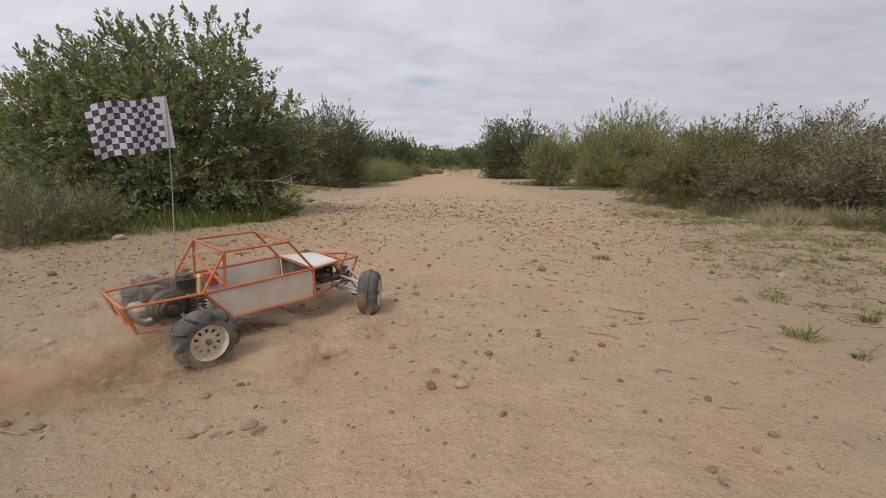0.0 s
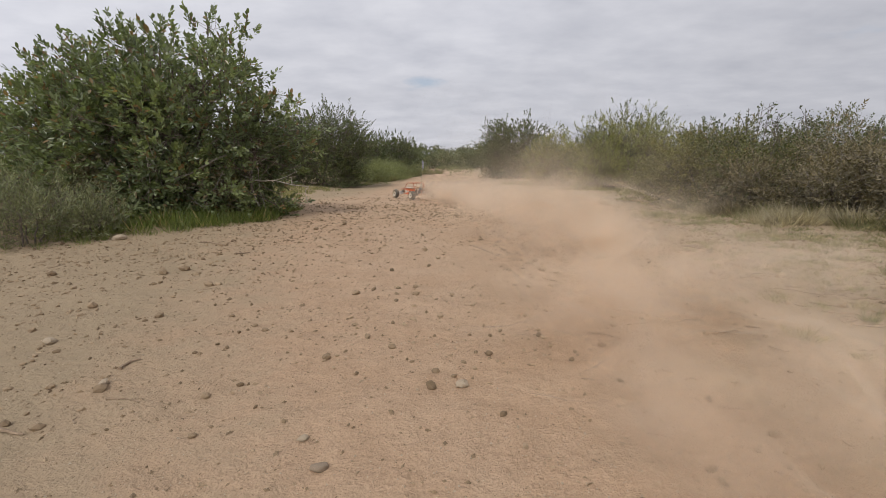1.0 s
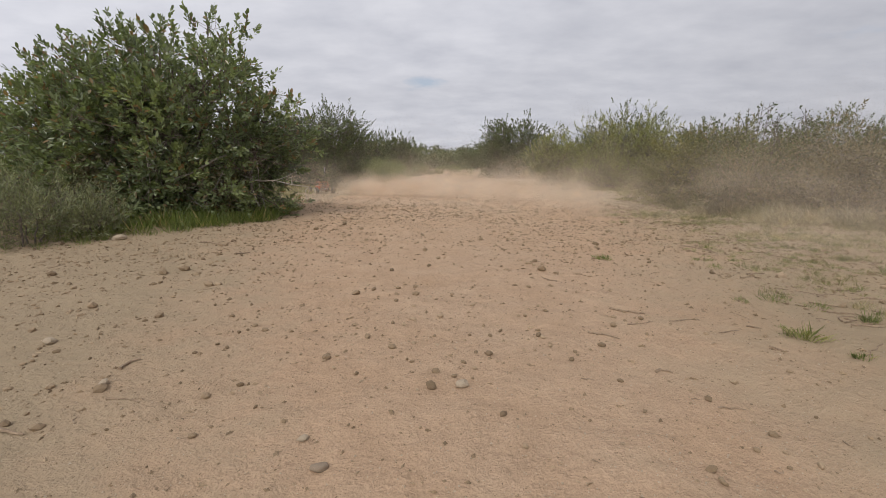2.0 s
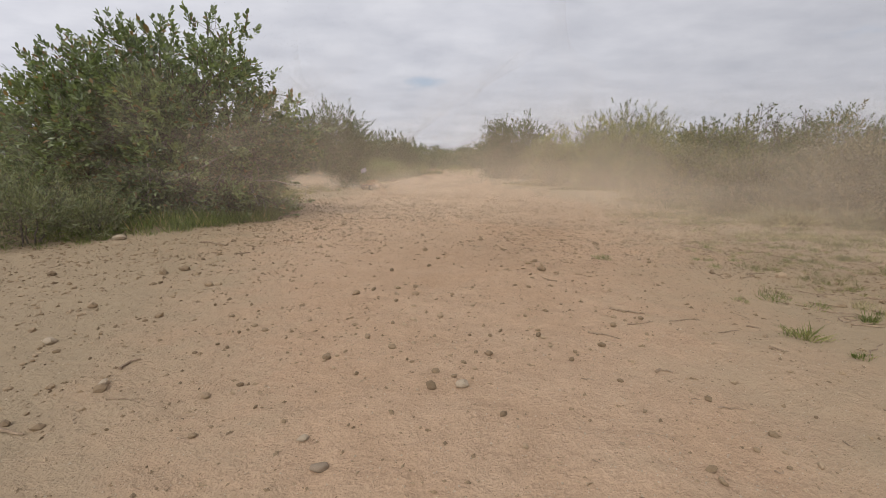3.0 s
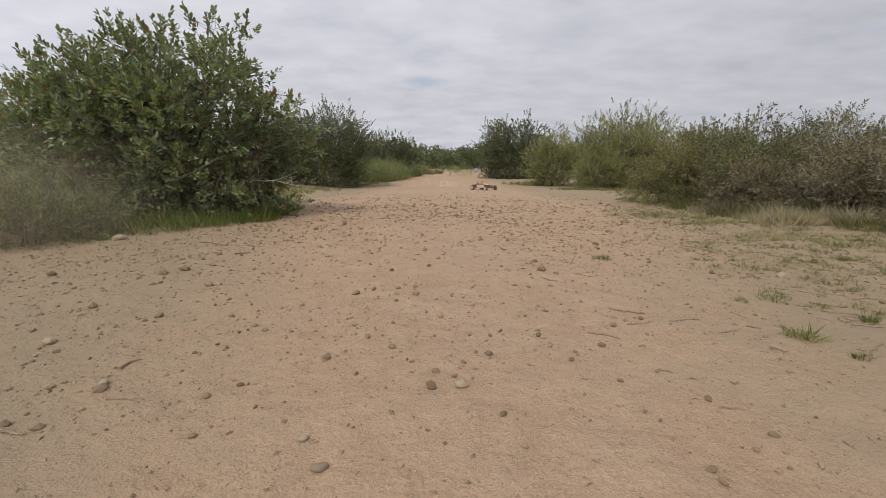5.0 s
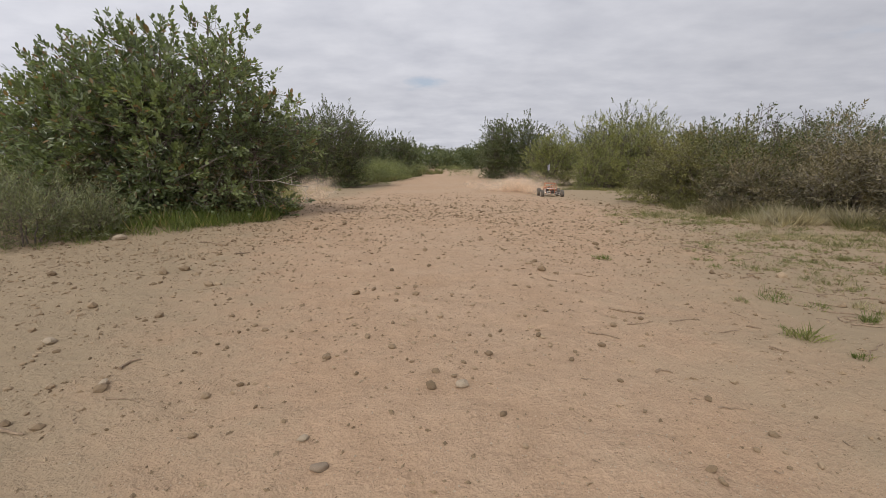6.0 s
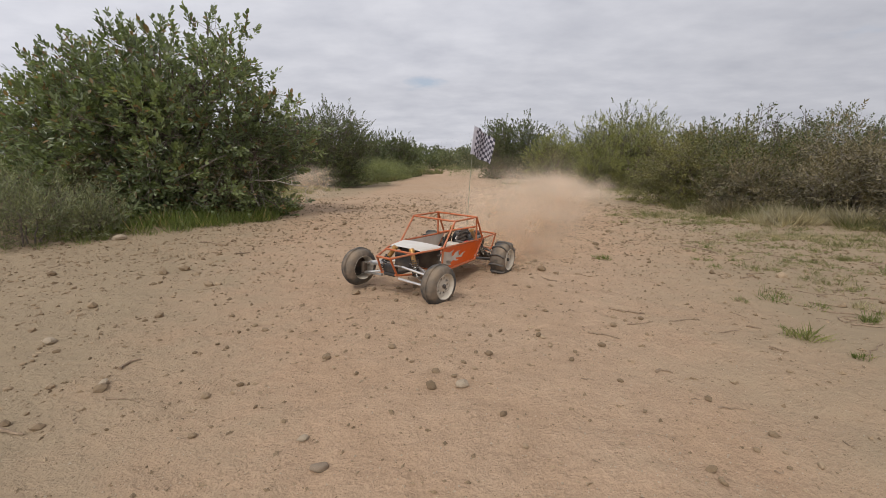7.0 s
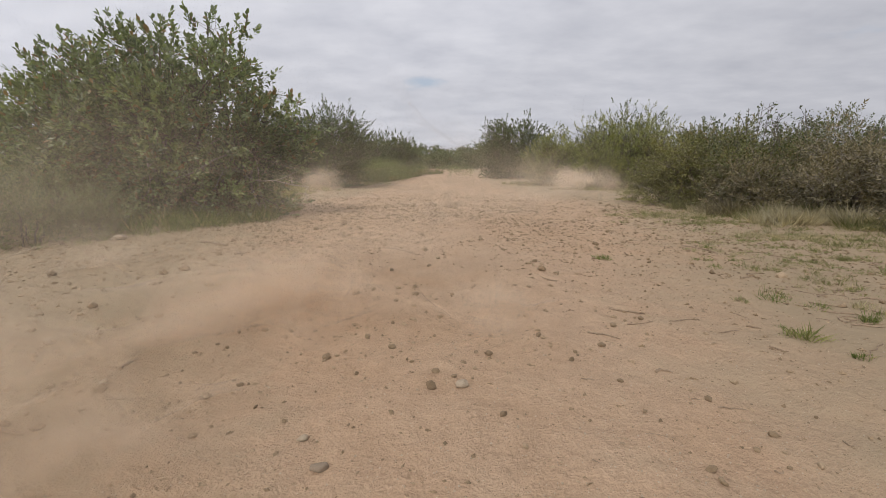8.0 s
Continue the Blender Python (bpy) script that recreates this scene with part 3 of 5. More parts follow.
    box(bm, (0.535, -0.045, 0.128), (0.04, 0.03, 0.03), 0.004)
    part("steering_servo", bm, STEEL, car)
    for s in (1, -1):
        bar("nose_strut", (0.675, s * 0.034, 0.150), (0.615, s * 0.055, 0.128), r=0.004, mat=CHROME)
        bar("steering_link", (0.560, s * 0.020, 0.150), (0.600, s * 0.095, 0.120), r=0.0035, mat=CHROME)
    # radio box, battery and wiring behind the seat
    bm = bmesh.new()
    box(bm, (0.160, 0.096, 0.166), (0.034, 0.030, 0.046), 0.005)
    part("receiver_box", bm, RED, car, "red plastic receiver box")
    bm = bmesh.new()
    box(bm, (0.20, 0.05, 0.108), (0.09, 0.06, 0.03), 0.006)
    part("battery_tray", bm, BLACK, car)
    bm = bmesh.new()
    tube(bm, [(0.16, 0.02, 0.125), (0.22, 0.06, 0.135), (0.27, 0.03, 0.125), (0.24, -0.02, 0.115), (0.17, -0.04, 0.12)], 0.0035, 6)
    part("cable", bm, RED, car, smooth=True)
    # engine: finned cylinder, crankcase, starter housing, air filter, silencer, tank
    engine = new("engine")
    engine.parent = car
    tagged(engine, "small dusty petrol engine")
    bm = bmesh.new()
    box(bm, (0.01, 0.0, 0.130), (0.10, 0.095, 0.075), 0.014)
    part("crankcase", bm, STEEL, engine)
    bm = bmesh.new()
    for k in range(7):
        box(bm, (0.035, 0.0, 0.170 + 0.0075 * k), (0.062, 0.062, 0.0035), 0.001)
    tube(bm, [(0.035, 0, 0.165), (0.035, 0, 0.228)], 0.022, 12)
    part("finned_cylinder", bm, STEEL, engine)
    bm = bmesh.new()
    lathe(bm, [(0.001, -0.096), (0.014, -0.096), (0.016, -0.090), (0.026, -0.090), (0.027, -0.094), (0.032, -0.094), (0.033, -0.088), (0.043, -0.087), (0.044, -0.082), (0.053, -0.078), (0.055, -0.066), (0.055, -0.048), (0.040, -0.046)], 32)
    bmesh.ops.translate(bm, verts=bm.verts, vec=(-0.030, 0, 0.150))
    part("starter_cover", bm, BLACK, engine, "round black starter cover", True)
    bm = bmesh.new()
    lathe(bm, [(0.001, 0.046), (0.036, 0.046), (0.040, 0.052), (0.040, 0.070), (0.036, 0.074), (0.024, 0.075), (0.022, 0.082), (0.001, 0.082)], 24)
    bmesh.ops.translate(bm, verts=bm.verts, vec=(-0.030, 0, 0.150))
    part("clutch_housing", bm, STEEL, engine, "", True)
    bm = bmesh.new()
    tube(bm, [(-0.050, 0.015, 0.180), (-0.082, 0.015, 0.182)], 0.024, 16)
    part("air_filter", bm, BLACK, engine, "black foam air filter", True)
    bm = bmesh.new()
    tube(bm, [(0.03, -0.04, 0.165), (-0.03, -0.06, 0.125), (-0.09, -0.05, 0.115), (-0.115, 0.03, 0.118)], 0.015, 12)
    part("silencer", bm, STEEL, engine, "", True)
    bm = bmesh.new()
    box(bm, (-0.095, 0.0, 0.140), (0.045, 0.075, 0.040), 0.012)
    part("gearbox", bm, ALU, car, "dusty aluminium gearbox")
    bm = bmesh.new()
    box(bm, (0.098, 0.0, 0.130), (0.045, 0.13, 0.05), 0.012)
    part("fuel_tank", bm, ALU_PANEL, car, "translucent pale fuel tank")

    # whip pole, bent back by the wind of the drive; its foot is its own origin
    pts = [(-0.030 * (k / 12) ** 2.2, 0.0, 0.620 * k / 12) for k in range(13)]
    bm = bmesh.new()
    tube(bm, pts, 0.0019, 6, 0.0011)
    pole = part("flag_pole", bm, ROD, car, "thin fibre whip pole", True)
    # flag: hoist sleeve at the pole, checks in twelve columns and nine rows, blown into waves
    cols, rows_n, cw, ch, sub = 12, 9, 0.0150, 0.0160, 3

    def cloth(u, v):
        """u metres from the pole, v metres below the flag's top."""
        return Vector((-u * 0.985, 0.011 * math.sin(u * 38 + v * 7) * min(u / 0.05, 1) + 0.004 * math.sin(u * 75 - v * 30) * min(u / 0.07, 1), -v - 0.09 * u - 0.15 * u * u + 0.003 * math.sin(u * 55)))
    bm = bmesh.new()
    nu, nv = cols * sub, rows_n * sub
    for face_side in (0, 1):
        grid = [[bm.verts.new(cloth(0.016 + cw * a / sub, ch * b / sub) + Vector((0, 0.0005 * (1 - 2 * face_side), 0))) for b in range(nv + 1)] for a in range(nu + 1)]
        for a in range(nu):
            for b in range(nv):
                q = (grid[a][b], grid[a + 1][b], grid[a + 1][b + 1], grid[a][b + 1])
                f = bm.faces.new(q if face_side == 0 else q[::-1])
                f.material_index = (a // sub + b // sub) % 2
    slab(bm, [cloth(0.016, 0), Vector((0.004, 0, 0.002)), Vector((0.004, 0, -ch * rows_n)), cloth(0.016, ch * rows_n)], (0, 0.003, 0))
    flag = part("flag", bm, [CLOTH_WHITE, CLOTH_BLACK], pole, "black and white checkered flag with white hoist sleeve", True)

    wheels = [build_wheel("rear_wheel", car, (0, TRACK / 2, WHEEL_R), 1, True), build_wheel("rear_wheel", car, (0, -TRACK / 2, WHEEL_R), -1, True),
              build_wheel("front_wheel", car, (WHEELBASE, TRACK / 2, WHEEL_R), 1, False), build_wheel("front_wheel", car, (WHEELBASE, -TRACK / 2, WHEEL_R), -1, False)]
    return car, wheels, pole, flag


BUGGY, WHEELS, POLE, FLAG = build_buggy()

# seconds, place of the rear axle, heading in degrees, lean to the left in degrees
DRIVE = [(0.0, -0.860, 1.350, 49.5, 3), (0.1, -0.431, 1.666, 68.6, 2), (0.2, -0.09, 2.281, 84, 1), (0.3, 0.10, 3.0, 95, 0), (0.4, 0.30, 3.75, 106, 0),
         (0.5, 0.41, 4.45, 112, 0), (0.6, 0.38, 5.25, 114, 0), (0.7, 0.30, 6.25, 119, 0), (0.8, 0.11, 7.2, 122, 0), (0.9, -0.13, 8.0, 125, 0),
         (1.0, -0.42, 8.75, 126, 0), (1.1, -0.78, 9.4, 125, 0), (1.2, -1.12, 9.85, 124, 0), (1.3, -1.43, 10.2, 125, 0), (1.5, -1.95, 10.7, 130, 0),
         (1.7, -2.5, 11.2, 135, 0), (2.0, -3.2, 12.1, 122, 0), (2.3, -3.45, 13.1, 88, 0), (2.6, -3.15, 14.1, 62, 0), (2.9, -2.75, 15.0, 50, 0),
         (3.2, -2.3, 15.9, 30, 0), (3.4, -1.9, 16.2, 12, 0), (3.6, -1.3, 16.4, 3, 0), (3.8, -0.7, 16.5, -3, 0), (4.0, -0.2, 16.55, -15, 0),
         (4.2, 0.2, 16.5, -42, 0), (4.5, 0.42, 16.4, -62, 0), (4.7, 0.62, 16.2, -52, 0), (5.2, 1.65, 14.8, -50, 0), (5.8, 2.62, 12.3, -66, 0),
         (5.9, 2.65, 11.6, -78, 0), (6.0, 2.55, 10.8, -95, 0), (6.2, 2.27, 9.4, -101, 0), (6.3, 2.04, 8.6, -103, 0), (6.4, 1.83, 7.7, -105, 0),
         (6.5, 1.53, 6.42, -110, 0), (6.6, 1.30, 5.65, -112, 0), (6.7, 0.96, 4.8, -110, 0), (6.8, 0.68, 3.95, -113, -1), (6.9, 0.40, 3.15, -118, -2),
         (7.0, 0.124, 2.419, -122.8, -3), (7.1, -0.209, 1.775, -130.2, -4), (7.2, -0.654, 1.246, -131.5, -3), (7.3, -1.14, 0.75, -133, -2),
         (7.5, -2.15, -0.25, -135, 0), (8.0, -4.6, -2.75, -135, 0)]


def drive_at(t):
    ts = [r[0] for r in DRIVE]
    return tuple(float(np.interp(t, ts, [r[k] for r in DRIVE])) for k in range(1, 5))


def smooth_ground(x, y):
    return float(np.interp(y, PROFILE_Y, PROFILE_Z)) + 0.002


# ---- growth ----
def unit(a):
    return a / np.maximum(np.linalg.norm(a, axis=-1, keepdims=True), 1e-9)


def leaves_mesh(name, P, D, size, width, mat, rng, oval=True, fold=0.18):
    """Leaves at places P along directions D; each is a folded blade of its own."""
    n = len(P)
    D = unit(D)
    side = unit(np.cross(D, np.array([0.0, -0.25, 1.0]) + rng.normal(size=(n, 3)) * 0.55))
    face = np.cross(side, D)
    s = (size * rng.uniform(0.65, 1.25, n))[:, None]
    w = s * width
    tip = P + D * s + face * s * rng.uniform(-0.15, 0.1, (n, 1))
    if oval:
        a1, a2 = P + D * s * 0.3 + face * w * fold, P + D * s * 0.72 + face * w * fold
        V = np.stack([P, a1 - side * w * 0.8, a2 - side * w * 0.75, tip, a2 + side * w * 0.75, a1 + side * w * 0.8], 1)
        k = np.arange(n)[:, None] * 6
        F = np.concatenate([k + np.array([[0, 3, 2, 1]]), k + np.array([[0, 5, 4, 3]])]).tolist()
        V = V.reshape(-1, 3)
    else:
        a1 = P + D * s * 0.4 + face * w * fold
        V = np.stack([P, a1 - side * w, tip, a1 + side * w], 1).reshape(-1, 3)
        k = np.arange(n)[:, None] * 4
        F = np.concatenate([k + np.array([[0, 2, 1]]), k + np.array([[0, 3, 2]])]).tolist()
    return mesh_from(name, V.tolist(), F, mat)


def limb_path(rng, a, b, bend, n=6):
    a, b = np.array(a, float), np.array(b, float)
    off = rng.normal(size=3) * bend
    out = []
    for k in range(n):
        u = k / (n - 1)
        wob = rng.normal(size=3) * bend * 0.16 * (0 < k < n - 1)
        out.append(tuple(a + (b - a) * u + off * math.sin(u * math.pi) + wob))
    return out


def sprig_sites(rng, tips, heads, each, length, splay):
    """Leaf places and directions in spirals along short twigs that start at tips and point to heads."""
    n = len(tips)
    heads = unit(heads)
    across = unit(np.cross(heads, rng.normal(size=(n, 3))))
    over = np.cross(heads, across)
    ln = (length * rng.uniform(0.6, 1.3, n))[:, None]
    P, D = [], []
    for k in range(each):
        u = (k + 0.5) / each
        a = (k * 2.4 + rng.uniform(0, 0.9, n))[:, None]
        ring = across * np.cos(a) + over * np.sin(a)
        P.append(tips + heads * ln * u + ring * ln * 0.02)
        D.append(heads * (0.45 + 0.9 * u) + ring * splay * (1.1 - 0.5 * u) + rng.normal(size=(n, 3)) * 0.16)
    return np.concatenate(P), np.concatenate(D), tips + heads * ln


def twigs_mesh(name, A, B, r, mat):
    """Thin three-sided twigs from the points A to the points B, past counting."""
    d = unit(B - A)
    x = unit(np.cross(d, np.array([0.31, 0.17, 0.94])))
    y = np.cross(d, x)
    ring = [x * math.cos(a) + y * math.sin(a) for a in (0.0, 2.094, 4.189)]
    V = np.stack([A + q * r for q in ring] + [B + q * r * 0.5 for q in ring], 1).reshape(-1, 3)
    f = np.array([[0, 1, 4, 3], [1, 2, 5, 4], [2, 0, 3, 5]])
    F = (np.arange(len(A))[:, None, None] * 6 + f[None]).reshape(-1, 4)
    return mesh_from(name, V.tolist(), F.tolist(), mat)


def build_bush(name, label, centre, rx, ry, height, clumps, per, leaf, width, mat, seed, category="bush", low=0.12, ragged=0.22, oval=True, rise=0.35, clump_r=0.2, trunks=5, shoots=0, trunk_r=0.035, group="", dome=0.6, sprig=0, reach=0.2, splay=0.8, wood=None):
    """A shrub: stems from one foot, limbs to leaf clumps in an uneven dome, shoots that stand out of it."""
    rng = np.random.default_rng(seed)
    x0, y0 = centre
    z0 = gz(x0, y0)
    thing = new(name)
    thing.empty_display_size = 0.2
    thing.location = (x0, y0, z0)
    tagged(thing, label, category, group)
    # clump centres in the dome, most of them near its skin
    az = rng.uniform(0, 2 * math.pi, clumps)
    el = np.arcsin(rng.uniform(-0.05, 1.0, clumps))
    rad = rng.uniform(0.25, 1.0, clumps) ** 0.45
    lump = 1 + ragged * lattice(az * 1.4 + seed, el * 2.6, seed) + ragged * 0.25 * rng.normal(size=clumps)
    rad = rad * lump
    C = np.stack([rx * rad * np.cos(az) * np.cos(el) ** dome, ry * rad * np.sin(az) * np.cos(el) ** dome,
                  height * (low + (0.97 - low) * np.clip(np.sin(el), 0, 1) ** 0.85 * np.clip(rad, 0.3, 1.12))], 1)
    C[:, :2] *= (0.72 + 0.28 * np.clip(C[:, 2:] / (0.4 * height), 0, 1)) if height > 1.2 else 1.0
    foot = [np.array([rx * 0.18 * math.cos(k * 2.4), ry * 0.18 * math.sin(k * 2.4), -0.06]) for k in range(trunks)]
    joints = []
    for k in range(trunks):
        top = np.array([rx * 0.42 * math.cos(k * 2.4 + 0.5), ry * 0.42 * math.sin(k * 2.4 + 0.5), height * rng.uniform(0.42, 0.66)])
        path = limb_path(rng, foot[k], top, 0.10 * height, 7)
        bm = bmesh.new()
        tube(bm, path, trunk_r, 7, trunk_r * 0.35)
        part("trunk", bm, BARK, thing, smooth=True)
        joints += [np.array(p) for p in path[2:]]
    J = np.array(joints)
    bm = bmesh.new()
    for c in C[:: max(1, clumps // 160)]:
        j = J[np.argmin(((J - c) ** 2).sum(1) + 0.3 * np.maximum(J[:, 2] - c[2], 0))]
        tube(bm, limb_path(rng, j, c, 0.05 * height, 4), trunk_r * 0.28, 4, trunk_r * 0.09)
    tagged(part("branchwork", bm, BARK, thing), kind="stuff")
    n = clumps * per
    own = np.repeat(np.arange(clumps), per)
    off = rng.normal(size=(n, 3)) * clump_r * 0.55
    P = C[own] + off
    P[:, 2] = np.maximum(P[:, 2], 0.02)
    out = unit(C[own] - np.array([0, 0, height * 0.35])) * 0.6 + unit(off) * 0.7 + rng.normal(size=(n, 3)) * 0.45
    out[:, 2] += rise
    if sprig:
        # leaves sit on short twigs, several to a clump
        pick = rng.permutation(n)[: n // sprig]
        P, out, ends = sprig_sites(rng, P[pick], out[pick], sprig, reach, splay)
        P[:, 2] = np.maximum(P[:, 2], 0.02)
        root = ends - unit(out[: len(ends)]) * reach * 1.2
        tagged(put("twig_growth", twigs_mesh("twig_growth", (ends + root) / 2 + (C[own[pick]] - ends) * 0.7, ends, trunk_r * 0.10, wood or BARK), thing), kind="stuff")
    if shoots:
        # leafy shoots that break the outline
        top = C[np.argsort(-(C[:, 2] + 0.25 * height * np.hypot(C[:, 0] / rx, C[:, 1] / ry)))[: shoots * 2]]
        pick = top[rng.permutation(len(top))[:shoots]]
        bm = bmesh.new()
        SP, SD = [], []
        for c in pick:
            d = unit(np.array([c[0] / rx * 0.6, c[1] / ry * 0.6, 1.0]) + rng.normal(size=3) * 0.25)
            ln = rng.uniform(0.10, 0.22) * height / 2
            tube(bm, [tuple(c), tuple(c + d * ln)], 0.007, 4, 0.004)
            for q in range(18):
                SP.append(c + d * ln * (0.0 + 0.058 * q))
                SD.append(d * 0.9 + unit(rng.normal(size=3)) * 0.75)
        tagged(part("shoot_growth", bm, BARK, thing), kind="stuff")
        P, out = np.concatenate([P, np.array(SP)]), np.concatenate([out, np.array(SD)])
    tagged(put("crown", leaves_mesh("crown", P, out, leaf, width, mat, rng, oval), thing), kind="stuff")
    return thing


def build_blades(name, label, centre, spread, count, length, mat, seed, category="grass", lean=0.45, width=0.030, group="", kind=""):
    """A tuft or drift of upright blades over an ellipse on the ground."""
    rng = np.random.default_rng(seed)
    x0, y0 = centre
    # blades fan out of many small crowns
    crowns = max(3, count // 14)
    a, r = rng.uniform(0, 2 * math.pi, crowns), np.sqrt(rng.uniform(0, 1, crowns))
    tall = rng.uniform(0.45, 1.25, crowns)
    own = rng.integers(0, crowns, count)
    fan = rng.normal(size=(count, 2))
    loose = np.minimum(min(spread) * 0.16, length * 0.22)
    X, Y = x0 + spread[0] * (r * np.cos(a))[own] + fan[:, 0] * loose, y0 + spread[1] * (r * np.sin(a))[own] + fan[:, 1] * loose
    r = r[own]
    length = length * tall[own]
    P = np.stack([X - x0, Y - y0, ground_z(X, Y) - gz(x0, y0) - 0.006], 1)
    D = rng.normal(size=(count, 3)) * lean * 0.6
    D[:, :2] += fan * lean * 0.4
    D[:, 2] = 1.0
    ob = new(name, leaves_mesh(name, P, D, length * (1 - 0.35 * r), width, mat, rng, False))
    ob.location = (x0, y0, gz(x0, y0))
    return tagged(ob, label, category, group, kind)


# the big leathery-leaved bush on the left verge
build_bush("lemonade_berry_bush", "tall dense bush with leathery dark green leaves above green grass", (-2.70, 4.95), 1.12, 0.95, 2.03, 270, 84, 0.056, 0.29, LEATHER_LEAF, 11, low=0.05, shoots=60, ragged=0.20, trunks=7, trunk_r=0.022, clump_r=0.15, dome=0.85, rise=0.5, sprig=12, reach=0.17)
build_bush("lemonade_berry_bush", "leathery-leaved bush grown into the tall bush beside it", (-3.75, 5.05), 0.95, 0.8, 1.70, 240, 84, 0.056, 0.29, LEATHER_LEAF, 12, low=0.05, shoots=40, trunk_r=0.022, clump_r=0.15, dome=0.85, rise=0.5, sprig=12, reach=0.17)
build_bush("lemonade_berry_bush", "lower leathery-leaved bush behind the tall bush", (-5.2, 5.9), 0.95, 0.9, 1.40, 150, 60, 0.060, 0.30, LEATHER_LEAF, 10, shoots=18, trunk_r=0.022, clump_r=0.16, dome=0.8, rise=0.5, sprig=12, reach=0.17)
for k, (cx, cy, h) in enumerate([(-2.50, 4.85, 0.55), (-2.85, 4.45, 0.65), (-3.35, 4.50, 0.60)]):
    build_bush("dry_undergrowth", "brown dry undergrowth beneath the tall bush", (cx, cy), 0.42, 0.30, h, 70, 34, 0.046, 0.30, BROWN_SCRUB if k != 1 else LEATHER_LEAF, 24 + k, low=0.03, clump_r=0.14, trunks=6, trunk_r=0.010, ragged=0.3, rise=-0.2, group="undergrowth of the tall bush")
# bushes beyond it on the left
build_bush("evergreen_bush", "dark rounded evergreen bush beside the sandy track", (-4.55, 17.0), 1.75, 1.4, 2.80, 442, 90, 0.055, 0.36, DARK_LEAF, 13, shoots=8, low=0.06, clump_r=0.34, ragged=0.16, sprig=10, reach=0.26, rise=0.6, splay=0.9)
build_bush("evergreen_bush", "dark evergreen bush behind the tall bush", (-7.0, 15.5), 1.9, 1.5, 2.3, 289, 80, 0.055, 0.36, DARK_LEAF, 14, low=0.06, clump_r=0.36, sprig=10, reach=0.26, rise=0.6, splay=0.9)
build_bush("evergreen_bush", "dark evergreen bush behind the tall bush", (-9.2, 10.5), 2.2, 1.6, 1.7, 289, 80, 0.047, 0.36, DARK_LEAF, 15, low=0.06, clump_r=0.34, sprig=10, reach=0.26, rise=0.6, splay=0.9)
build_bush("evergreen_bush", "far rounded green bush by the bend of the track", (-3.5, 28.5), 2.0, 1.6, 2.55, 289, 70, 0.078, 0.36, DARK_LEAF, 16, low=0.05, clump_r=0.45, sprig=10, reach=0.26, rise=0.6, splay=0.9)
# right of the bend
build_bush("evergreen_bush", "dark rounded evergreen bush by the bend of the track", (4.0, 26.0), 2.1, 1.7, 3.05, 408, 80, 0.073, 0.36, DARK_LEAF, 17, shoots=8, low=0.04, clump_r=0.42, ragged=0.14, sprig=10, reach=0.26, rise=0.6, splay=0.9)
build_bush("coyote_brush", "yellow-green shrub of upright narrow leaves", (4.45, 18.6), 1.05, 0.9, 2.15, 120, 110, 0.10, 0.11, WILLOW_LEAF, 18, low=0.03, oval=False, rise=0.6, clump_r=0.24, sprig=11, reach=0.27, splay=0.6)
build_bush("coyote_brush", "broad yellow-green shrub of upright narrow leaves", (6.9, 17.0), 2.15, 1.6, 2.6, 260, 110, 0.10, 0.11, WILLOW_LEAF, 19, low=0.03, oval=False, rise=0.6, clump_r=0.27, sprig=11, reach=0.27, splay=0.6)
build_bush("coyote_brush", "low yellow-green shrub at the edge of the track", (5.6, 15.9), 0.9, 0.8, 1.3, 80, 110, 0.09, 0.11, WILLOW_LEAF, 20, low=0.03, oval=False, rise=0.6, clump_r=0.22, sprig=11, reach=0.27, splay=0.6)
build_bush("evergreen_bush", "dark evergreen bush behind yellow-green shrubs", (7.6, 19.6), 2.0, 1.4, 2.85, 255, 80, 0.062, 0.36, DARK_LEAF, 21, low=0.04, clump_r=0.36, sprig=10, reach=0.26, rise=0.6, splay=0.9)
build_bush("evergreen_bush", "dark evergreen bush behind yellow-green shrubs", (15.0, 25.0), 2.2, 1.6, 2.8, 221, 80, 0.078, 0.36, DARK_LEAF, 22, low=0.04, clump_r=0.45, sprig=10, reach=0.26, rise=0.6, splay=0.9)

# the tangle of low shrubs on the right verge
RIGHT = [(3.55, 6.25, 0.62, 0.86, 31, YELLOW_SCRUB), (4.1, 5.5, 0.66, 0.92, 32, SHRUB_LEAF), (4.45, 4.55, 0.60, 0.84, 33, BROWN_SCRUB), (4.25, 6.9, 0.85, 1.10, 34, SHRUB_LEAF),
         (5.2, 6.2, 0.85, 1.06, 35, SHRUB_LEAF), (6.1, 5.3, 0.8, 1.02, 36, DARK_LEAF), (6.2, 7.4, 1.1, 1.22, 37, DARK_LEAF), (8.2, 6.6, 1.3, 1.34, 38, DARK_LEAF), (4.3, 3.75, 0.50, 0.66, 39, BROWN_SCRUB),
         (3.62, 5.15, 0.42, 0.58, 40, BROWN_SCRUB), (3.95, 4.45, 0.42, 0.56, 41, BROWN_SCRUB), (3.75, 7.3, 0.7, 0.92, 42, YELLOW_SCRUB), (5.3, 4.3, 0.6, 0.86, 43, SHRUB_LEAF), (7.2, 5.6, 0.9, 1.10, 44, DARK_LEAF)]
